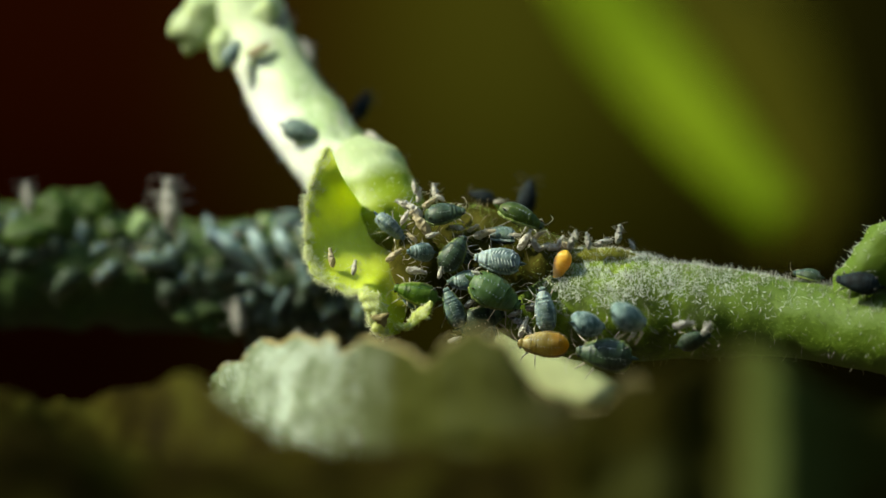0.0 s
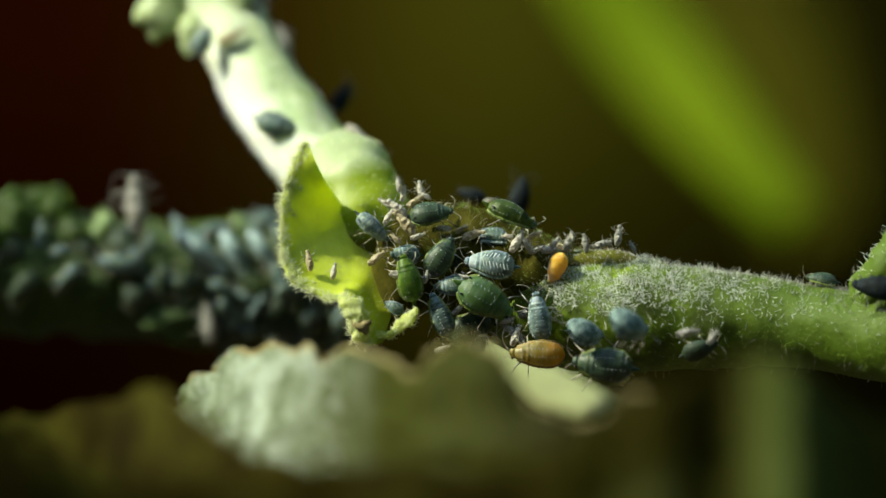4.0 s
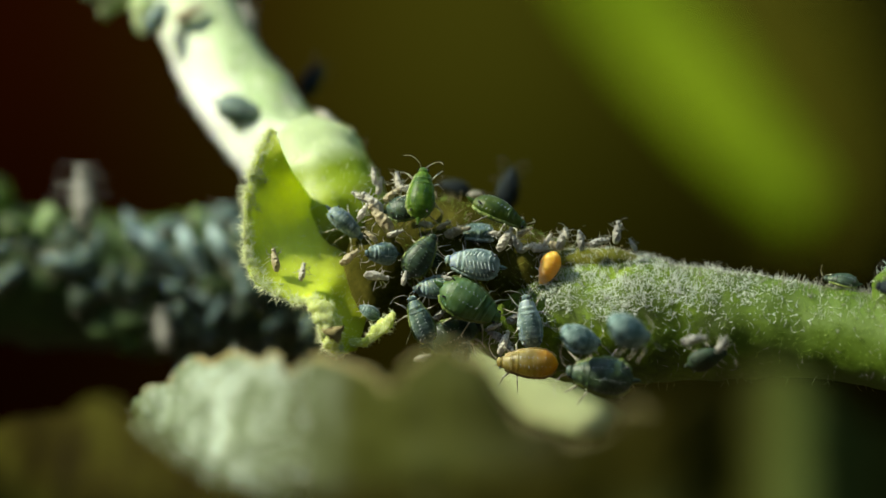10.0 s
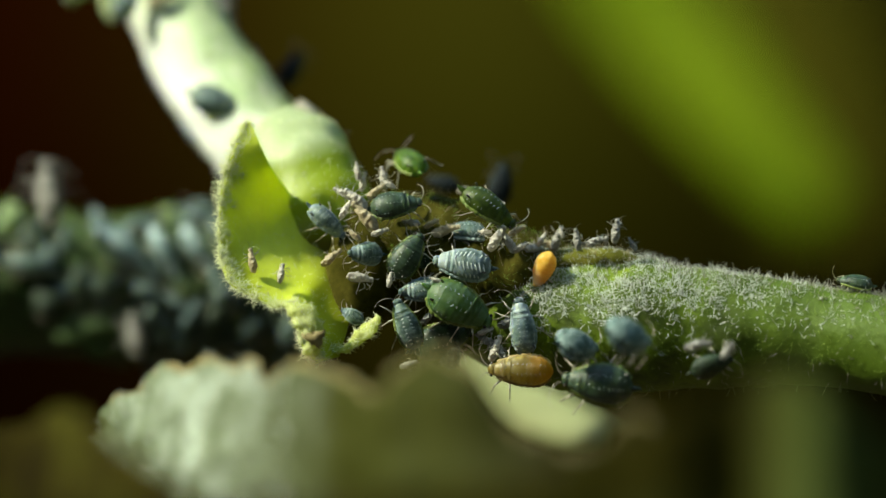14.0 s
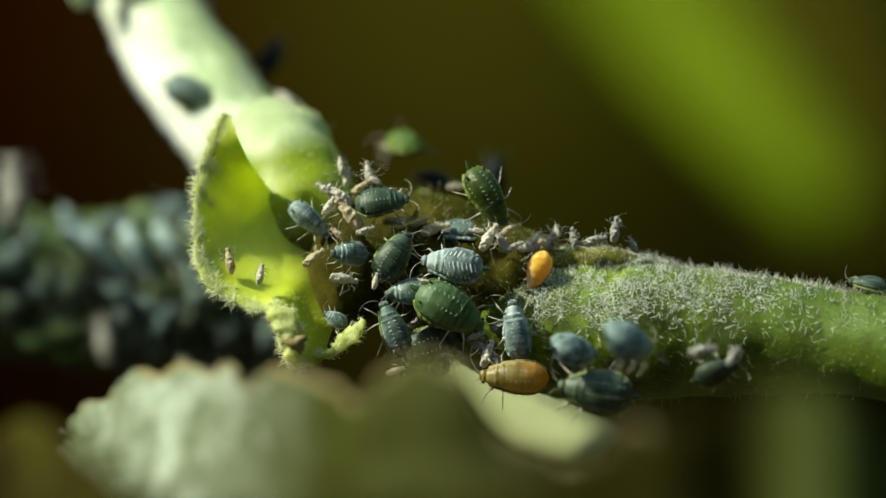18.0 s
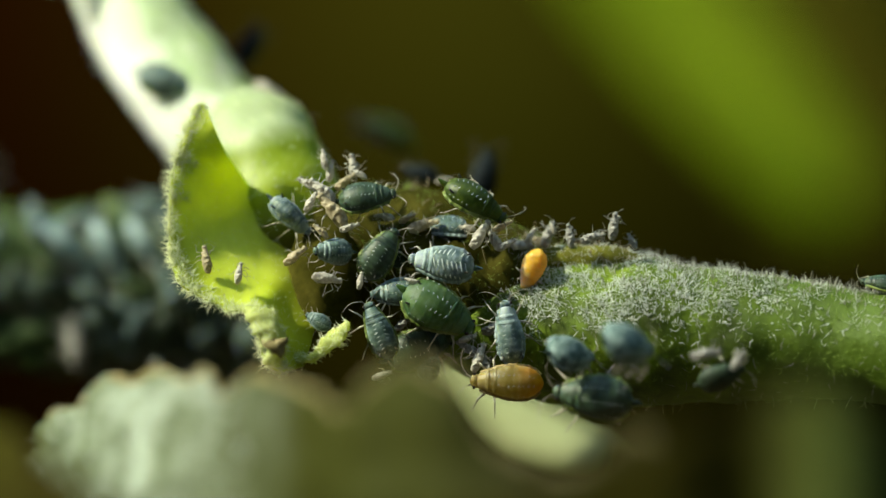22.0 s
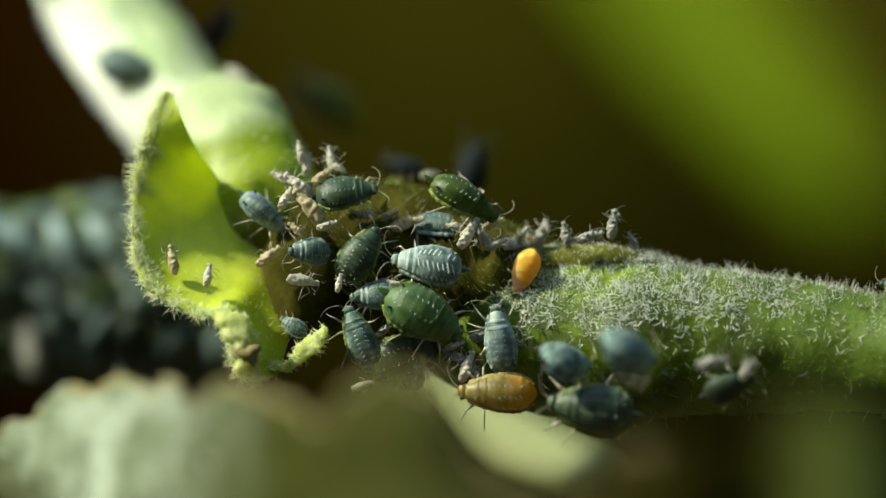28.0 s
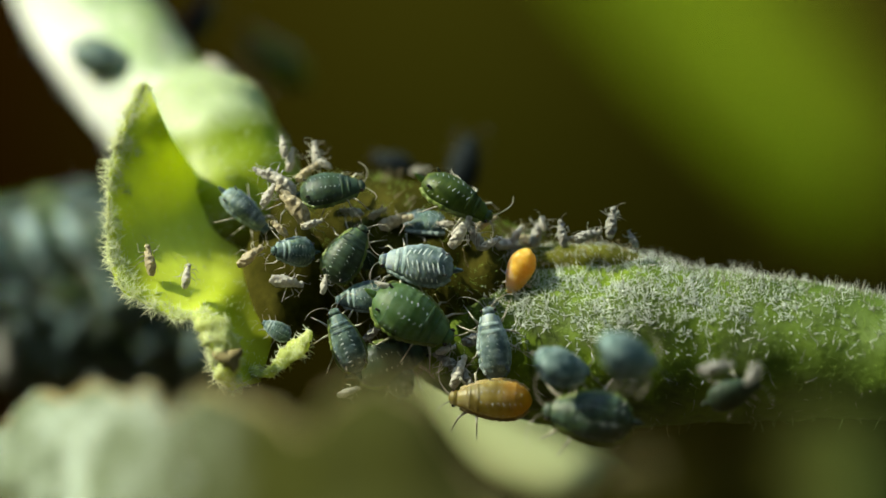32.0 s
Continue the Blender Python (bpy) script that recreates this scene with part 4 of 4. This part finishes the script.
PATTERN = {
    "teal": make_aphid("aphid", "small teal-grey aphid with a dusty waxy back", TEAL, LIMB, 0.95, 0.7, fringe=PALE_EDGE),
    "striped": make_aphid("aphid", "slate-blue aphid with white wax bars across its back", SLATE, LIMB, 0.95, 1.45, fringe=PALE_EDGE),
    "dotted": make_aphid("aphid", "slim teal aphid with two rows of pale dots", TEAL, LIMB, 0.76, 0.85, fringe=OLIVE_EDGE),
    "slate": make_aphid("aphid", "slim blue-grey waxy aphid clinging to the stem", SLATE, LIMB, 0.68, 0.5, fringe=PALE_EDGE),
    "dark": make_aphid("aphid", "dark green aphid with faint wax spots", DARK, LIMB, 0.95, 0.6, fringe=OLIVE_EDGE),
    "green": make_aphid("aphid", "plump green aphid with rows of pale wax dots", GREEN, LIMB, 1.0, 0.65, fringe=OLIVE_EDGE),
    "crest": make_aphid("aphid", "green aphid with white dots perched on the crest", CREST, LIMB, 0.8, 0.75, fringe=OLIVE_EDGE),
    "lime": make_aphid("aphid", "bright green aphid walking over the colony", LIME, LIMB, 0.82, 0.35, fringe=OLIVE_EDGE),
    "amber": make_aphid("aphid", "amber translucent aphid with a swollen body", AMBER, LIMB, 0.80, 0.55, legs=4, cornicles=False, fringe=TAN_EDGE),
    "orange": make_aphid("aphid", "tiny bright orange aphid nymph on hairy stem", ORANGE, HUSK, 0.9, 0.0, legs=4, shrivel=0.05, cornicles=False),
    "far_slate": make_aphid("aphid", "blurred blue-grey aphid on the crowded stem", POWDER, LIMB, 0.5, 0.0),
    "far_frost": make_aphid("aphid", "blurred frosty blue-white aphid on the crowded stem", FROST, LIMB, 0.58, 0.0),
    "far_teal": make_aphid("aphid", "blurred teal aphid on the crowded stem", TEAL, LIMB, 0.75, 0.0),
    "far_shaded": make_aphid("aphid", "blurred aphid on the crowded stem, shade in its skin", FAR_SHADED, LIMB, 0.95, 0.0),
    "dusty": make_aphid("aphid", "plump blue-grey aphid with a powdery back", DUSTY, LIMB, 1.02, 0.5, fringe=PALE_EDGE),
    "shadow": make_aphid("aphid", "aphid on the far side, shade put into its skin", SHADED_BLACK, DARK_LIMB, 0.9, 0.0),
    "husk": make_aphid("shed_skin", "dry whitish cast-off aphid skin with splayed legs", HUSK, HUSK, 0.55, 0.0, "shed skin", shrivel=0.24, cornicles=False),
    "tan": make_aphid("shed_skin", "dry tan cast-off aphid skin with bent legs", TAN_HUSK, LIMB, 0.55, 0.0, "shed skin", shrivel=0.24, cornicles=False),
    "grey": make_aphid("shed_skin", "dull grey shrivelled aphid skin among the hairs", GREY_HUSK, GREY_HUSK, 0.6, 0.0, "shed skin", shrivel=0.36, cornicles=False),
}
USED = set()
POSER = random.Random(7)


def put(kind, center, turn, rise, size, deep=0.0, label="", group="aphids on the stem", limbs=14):
    """One more aphid or husk of that kind, with its limbs set a little differently."""
    m, k = facing(center, turn, rise, size, deep)
    src = PATTERN[kind]
    if kind in USED:
        ob = copy_thing(src, m)
    else:
        ob = src
        USED.add(kind)
        ob.matrix_basis = m
    ob.scale = (k, k, k)
    for c in ob.children:
        if c.name.startswith(("leg", "antenna")):
            e = c.matrix_basis @ pose(0, 0, 0, POSER.uniform(-limbs, limbs), POSER.uniform(-limbs, limbs), POSER.uniform(-limbs, limbs))
            c.matrix_basis = e
    tagged(ob, label, group=group)
    return ob


def build_colony():
    got = {}
    got["bars"] = put("striped", (-4.65, -0.35, -0.19), 172, 25, 1.77)
    got["plump"] = put("green", (-4.80, -0.45, -1.31), -30, 12, 2.12)
    put("dotted", (-6.24, -0.30, -1.89), 112, 15, 1.62, label="slim teal aphid with pale dots, its tail hanging down")
    put("teal", (-5.83, -0.10, -0.90), 186, 20, 1.31)
    put("dark", (-6.24, -0.05, 0.04), 57, 10, 1.56, label="dark teal ridged aphid climbing steeply")
    put("teal", (-7.39, -0.10, 0.12), 178, 5, 1.18, -30, label="small round teal aphid seen from the front")
    put("slate", (-8.49, 0.70, 1.03), -42, 25, 1.39, label="slim teal aphid resting on the bract")
    put("dark", (-6.58, 0.15, 1.46), 8, 35, 1.56)
    got["perched"] = put("crest", (-3.84, 0.00, 1.28), -30, 45, 1.87)
    got["upright"] = put("slate", (-3.00, -0.55, -1.95), 98, 5, 1.74, label="blue-grey aphid standing upright on the stem")
    put("amber", (-3.01, -0.75, -3.14), 178, 5, 1.94)
    put("orange", (-2.41, 0.10, -0.31), -114, 25, 1.25, 20)
    put("dusty", (-1.50, -2.20, -2.45), -6, 25, 1.66, 45, label="blue-grey aphid with a sunlit head")
    put("dusty", (-0.08, -4.00, -2.20), -14, 25, 1.85, 45, label="blurred blue-grey aphid on the shaded flank")
    put("dark", (-0.86, -2.00, -3.52), 172, 10, 2.14, label="large dark green aphid in the shade below")
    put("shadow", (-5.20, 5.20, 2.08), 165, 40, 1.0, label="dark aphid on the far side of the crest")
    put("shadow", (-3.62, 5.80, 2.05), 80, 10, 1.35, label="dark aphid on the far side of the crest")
    put("teal", (-4.65, 0.90, 0.62), 178, 75, 1.74, label="grey flattened aphid partly hidden behind others")
    put("teal", (-7.76, -0.10, -1.62), 150, 20, 0.75, label="tiny teal aphid in the hollow of the bract")
    put("teal", (-5.00, 0.60, -2.70), 80, 10, 1.00, label="teal aphid half hidden below the colony")
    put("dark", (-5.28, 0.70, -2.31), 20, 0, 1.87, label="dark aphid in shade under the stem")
    put("dark", (-5.65, 0.70, -0.06), -70, 20, 1.37, label="dark aphid wedged between others")
    put("dotted", (-11.52, 6.10, 4.33), -20, 15, 1.86, label="teal aphid on the pale shoot")
    put("teal", (-14.12, 7.60, 7.16), 60, 20, 1.10, label="small blurred aphid in the shoot axil")
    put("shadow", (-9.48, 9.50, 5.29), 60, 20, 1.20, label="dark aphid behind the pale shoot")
    put("dark", (6.31, -0.30, -0.72), 170, 60, 1.10, label="dark teal aphid on the crest of the stem")
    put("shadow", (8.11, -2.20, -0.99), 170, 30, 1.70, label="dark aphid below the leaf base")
    # Dark skin stands in for the shade under the stem.
    put("far_shaded", (2.25, -2.20, -2.99), 20, -20, 1.30, label="dark aphid in shade under the stem")
    return got


COLONY = build_colony()


def build_husks():
    g = "shed skins on the colony"
    put("husk", (-7.64, 0.20, 1.62), 138, 30, 0.93, group=g, limbs=40)
    put("tan", (-7.39, 0.00, 1.12), 130, 30, 1.18, group=g, limbs=40)
    put("husk", (-6.90, 0.80, 2.24), 100, 20, 0.66, group=g, limbs=40)
    put("husk", (-7.46, 0.70, 2.12), 80, 20, 0.60, group=g, limbs=40)
    put("husk", (-7.57, -0.45, -0.56), -8, 20, 0.85, 20, group=g, limbs=40)
    put("tan", (-10.56, -0.16, -0.09), 100, 10, 0.75, group=g, limbs=30)
    put("husk", (-9.75, -0.40, -0.44), 80, 10, 0.60, group=g, limbs=30)
    put("tan", (-8.36, -0.15, -0.00), 40, 10, 0.75, group=g, limbs=30)
    put("husk", (-3.72, -0.20, 0.53), 60, 30, 0.88, group=g, limbs=40)
    put("husk", (-2.83, 0.70, 0.21), 10, 40, 0.85, group=g, limbs=40)
    put("husk", (-3.38, 0.00, 0.43), 120, 30, 0.77, group=g, limbs=50)
    put("husk", (-3.06, -0.10, 0.29), 30, 30, 0.55, group=g, limbs=50)
    put("husk", (-2.60, 0.80, 0.31), 160, 40, 0.49, group=g, limbs=50)
    put("grey", (-2.03, 0.70, 0.53), 70, 10, 0.70, group=g, limbs=50)
    put("grey", (-1.48, 0.20, 0.50), 100, 30, 0.62, group=g, limbs=50)
    put("grey", (-0.92, 0.10, 0.46), 20, 40, 0.65, group=g, limbs=50)
    put("grey", (-0.39, 0.10, 0.73), 84, 20, 0.72, group=g, limbs=50)
    put("husk", (-3.76, -0.50, -2.55), 70, 10, 0.82, group=g, limbs=40)
    put("grey", (-3.35, -0.20, -1.80), 20, 20, 0.75, group=g, limbs=40)
    put("husk", (-6.20, -0.60, -2.98), 20, 10, 0.55, group=g, limbs=40)
    # Grey kind for tan skins here: the flank's shade put into colour.
    put("grey", (1.87, -3.20, -2.45), 15, 20, 0.80, group=g, limbs=40)
    put("grey", (2.70, -3.40, -2.60), 60, 20, 0.60, group=g, limbs=40)
    put("husk", (-10.18, 6.40, 4.50), -60, 20, 0.79, group=g, limbs=40)
    put("husk", (-8.98, 5.40, 4.05), -38, 40, 1.06, group=g, limbs=30)
    put("husk", (-8.39, 4.80, 3.65), -38, 40, 0.79, group=g, limbs=30)
    put("tan", (-2.28, 0.90, 0.37), 150, 40, 0.65, group=g, limbs=50)
    put("tan", (-5.15, 0.40, 0.75), 20, 60, 0.87, group=g, limbs=50)
    put("grey", (-11.38, 8.40, 7.16), 110, 20, 1.10, group=g, limbs=40)
    put("grey", (-12.43, 8.60, 8.15), 60, 20, 1.10, group=g, limbs=40)
    put("tan", (-13.17, 7.60, 7.30), 30, 20, 1.00, group=g, limbs=40)
    put("husk", (-0.32, 0.20, 0.87), 60, 30, 0.33, group=g, limbs=50)
    put("husk", (-1.91, 0.50, 0.71), 110, 20, 0.37, group=g, limbs=50)
    put("tan", (-1.23, 0.30, 0.37), 170, 30, 0.50, group=g, limbs=50)
    put("husk", (-4.63, 3.00, 1.89), 10, 40, 0.44, group=g, limbs=50)
    put("grey", (0.08, 0.20, 0.37), 120, 20, 0.45, group=g, limbs=50)
    put("husk", (-8.02, 0.30, 1.80), 150, 30, 0.63, group=g, limbs=50)
    put("grey", (-5.65, -0.10, -1.68), 40, 20, 0.55, group=g, limbs=50)
    put("husk", (-4.03, 0.30, 0.71), 170, 40, 0.46, group=g, limbs=50)
    put("tan", (-3.16, 0.60, 0.75), 30, 40, 0.57, group=g, limbs=50)
    put("husk", (-2.47, 0.50, 0.50), 60, 30, 0.48, group=g, limbs=50)
    put("tan", (-5.90, 0.30, 0.43), 120, 30, 0.62, group=g, limbs=50)
    put("grey", (-4.03, -0.30, -2.30), 150, 20, 0.65, group=g, limbs=50)
    for x, y, z, turn, rise, size, kind in ((-7.95, 0.10, 1.35, 60, 30, 0.62, "husk"), (-7.10, 0.45, 1.85, 40, 40, 0.66, "tan"), (-7.62, 0.60, 2.42, 100, 20, 0.55, "husk"), (-6.75, 0.50, 2.05, 150, 30, 0.50, "husk"),
                                            (-7.00, -0.15, 0.72, 20, 20, 0.55, "husk"), (-7.70, -0.20, 0.62, 140, 20, 0.52, "tan"), (-6.10, 0.35, 0.98, 170, 40, 0.56, "husk"), (-5.55, 0.45, 0.95, 30, 40, 0.50, "tan"),
                                            (-6.72, -0.35, -0.62, 80, 20, 0.48, "husk"), (-5.42, -0.55, -0.62, 160, 10, 0.42, "husk"), (-4.05, -0.45, -2.05, 20, 10, 0.50, "husk"), (-3.55, -0.50, -2.75, 110, 10, 0.62, "grey")):
        put(kind, (x, y, z), turn, rise, size, group=g, limbs=50)
    f = "shed skins on the far stem"
    put("grey", (-16.31, 8.72, 1.75), 95, 20, 1.90, group=f, limbs=30)
    put("grey", (-13.90, 9.00, -2.20), 100, 20, 1.30, group=f, limbs=30)
    put("grey", (-21.35, 8.96, 2.05), 100, 40, 1.10, group=f, limbs=30)


build_husks()


def on_far(x, y):
    """A place on the far stem from a plan of its front, 50 squares to a millimetre, and its slope."""
    return far_place((x - 1114.5) * 0.02, (452.5 - y) * 0.02)


def build_far_colony():
    """Aphids crowded on the unfocused stem: the plump waxy ones side by side, the rest in uneven rows round them."""
    rng = random.Random(19)
    g = "aphids on the far stem"
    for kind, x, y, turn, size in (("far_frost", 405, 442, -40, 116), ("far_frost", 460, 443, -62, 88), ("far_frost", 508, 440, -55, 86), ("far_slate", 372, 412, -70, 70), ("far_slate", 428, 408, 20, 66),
                                   ("far_slate", 540, 425, -60, 70), ("far_teal", 272, 462, 170, 78), ("far_shaded", 345, 490, -80, 60), ("far_slate", 498, 532, 60, 54), ("far_slate", 480, 516, 140, 42),
                                   ("far_teal", 548, 500, 30, 52), ("far_shaded", 380, 495, 10, 58), ("far_slate", 320, 430, 80, 46), ("far_teal", 440, 500, -30, 56), ("far_teal", 590, 545, 40, 50),
                                   ("far_teal", 640, 548, 70, 60), ("far_shaded", 525, 565, 10, 60), ("far_shaded", 570, 585, 160, 62), ("far_shaded", 445, 570, 100, 50), ("far_shaded", 300, 515, 30, 52),
                                   ("far_shaded", 92, 432, 60, 40), ("far_teal", 175, 440, 20, 40), ("far_teal", 155, 372, 30, 44), ("far_teal", 20, 395, 80, 50), ("far_shaded", 40, 455, 10, 56),
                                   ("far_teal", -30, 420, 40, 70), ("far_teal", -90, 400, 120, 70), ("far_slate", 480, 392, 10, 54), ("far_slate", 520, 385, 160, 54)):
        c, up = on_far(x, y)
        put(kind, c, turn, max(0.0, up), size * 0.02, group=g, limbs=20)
    for k in range(66):
        x = rng.uniform(250, 640) if k < 34 else rng.uniform(-160, 250) if k < 46 else rng.uniform(430, 690)
        y = rng.uniform(395, 590) if k < 46 else rng.uniform(500, 605)
        if 350 < x < 545 and 405 < y < 482:
            continue
        c, up = on_far(x, y)
        c = (c[0], c[1] + 0.12, c[2])
        # Lower and left ones get the dark skin more often, as painted shade.
        kind = rng.choice(("far_teal", "far_slate", "far_teal") if y < 500 else ("far_teal", "far_shaded", "far_shaded")) if x > 300 else rng.choice(("far_teal", "far_shaded", "far_shaded"))
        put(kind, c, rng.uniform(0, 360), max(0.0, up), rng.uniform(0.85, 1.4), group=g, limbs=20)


build_far_colony()


# ---------------------------------------------------------------- movement
WALKER = put("lime", (-7.53, -0.55, -1.35), 60, 10, 1.72, group="walking aphid")


def motions():
    rows = [(0.0, (-7.53, -0.25, -1.35), 165, 15, 0), (2.0, (-7.42, -0.30, -1.21), 160, 15, 0), (3.0, (-7.56, -0.35, -1.03), 140, 15, 0), (3.5, (-7.45, -0.40, -0.89), 120, 15, 0),
            (5.5, (-6.87, -0.70, 0.17), 82, 20, 0), (7.0, (-6.52, -0.75, 0.92), 82, 25, 5), (8.0, (-6.42, -0.75, 1.22), 84, 25, 5), (9.0, (-6.32, -0.65, 1.47), 92, 30, 10), (10.0, (-6.23, -0.35, 1.87), 84, 34, 20),
            (11.0, (-6.04, -0.10, 2.09), 88, 40, 35), (12.0, (-6.08, 0.40, 2.43), 108, 42, 38), (13.0, (-6.13, 1.00, 2.55), 125, 45, 46), (14.5, (-6.17, 2.20, 2.70), 140, 50, 64),
            (17.0, (-6.12, 4.20, 2.96), 150, 55, 66), (18.0, (-6.00, 5.20, 3.00), 155, 58, 64), (19.0, (-5.92, 6.50, 3.02), 160, 60, 60), (20.0, (-5.92, 9.00, 3.04), 160, 72, 45), (21.0, (-5.98, 12.00, 3.08), 158, 95, 36),
            (22.0, (-6.10, 12.60, 3.10), 156, 118, 26), (23.5, (-6.15, 13.00, 3.12), 154, 132, 20), (25.0, (-6.35, 13.00, 3.22), 152, 135, 15), (28.0, (-7.02, 12.40, 3.62), 148, 135, 10), (30.0, (-7.38, 12.20, 3.96), 144, 135, 10), (32.0, (-7.78, 12.10, 4.36), 142, 135, 10)]
    walk(WALKER, [(t, facing(p, a, r, 2.0, d)[0]) for t, p, a, r, d in rows])
    walk(COLONY["perched"], [(t, facing(p, a, r, 2.0, d)[0]) for t, p, a, r, d in (
        (0.0, (-3.89, 0.00, 1.35), -24, 55, 0), (3.5, (-3.93, 0.00, 1.40), -24, 55, 0), (5.5, (-3.96, 0.00, 1.39), -26, 60, 0), (9.0, (-3.95, 0.00, 1.30), -26, 62, 0), (11.0, (-3.95, 0.00, 1.33), -26, 58, 0),
        (13.0, (-3.96, 0.00, 1.36), -30, 50, 0), (14.5, (-4.00, 0.00, 1.43), -38, 45, 0), (16.5, (-3.91, 0.00, 1.54), -46, 40, 0), (17.7, (-3.89, 0.00, 1.57), -48, 38, 0), (18.0, (-3.80, 0.10, 1.66), -58, 30, 0),
        (18.5, (-3.89, 0.00, 1.44), -34, 40, 0), (20.0, (-3.89, 0.00, 1.37), -31, 42, 0), (32.0, (-3.84, 0.00, 1.28), -30, 42, 0))])
    walk(COLONY["bars"], [(t, facing(p, a, 25, 2.0, d)[0]) for t, p, a, d in (
        (0.0, (-4.65, -0.35, -0.19), 172, 0), (3.4, (-4.65, -0.35, -0.19), 172, 0), (5.0, (-4.38, -0.25, -0.21), 176, 12), (6.0, (-4.33, -0.25, -0.21), 176, 14), (6.6, (-4.60, -0.35, -0.19), 172, 0),
        (8.0, (-4.65, -0.35, -0.19), 172, 0), (32.0, (-4.65, -0.35, -0.19), 172, 0))])
    for who, pace in (("perched", 1.0), ("bars", 0.6), ("upright", 0.5), ("plump", 0.4)):
        k = 0
        for c in COLONY[who].children:
            if c.name.startswith("antenna"):
                base, k = c.matrix_basis.copy(), k + 1
                walk(c, [(float(t), base @ pose(0, 0, 0, 7 * math.sin(t * pace + k), 6 * math.sin(t * 0.7 * pace + k), 9 * math.sin(t * 1.3 * pace + 2 * k))) for t in range(33)])
    n = 0
    for c in WALKER.children:
        if c.name.startswith("leg"):
            base, n = c.matrix_basis.copy(), n + 1
            walk(c, [(t * 0.5, base @ pose(0, 0, 0, 6 * math.sin(t * 1.9 + n * 2.1 + 1), 0, 17 * math.sin(t * 1.9 + n * 2.1))) for t in range(65)])
        elif c.name.startswith("antenna"):
            base, n = c.matrix_basis.copy(), n + 1
            walk(c, [(t * 0.5, base @ pose(0, 0, 0, 8 * math.sin(t * 1.3 + n), 10 * math.sin(t * 0.9 + n), 12 * math.sin(t * 1.1 + n * 2))) for t in range(65)])


motions()
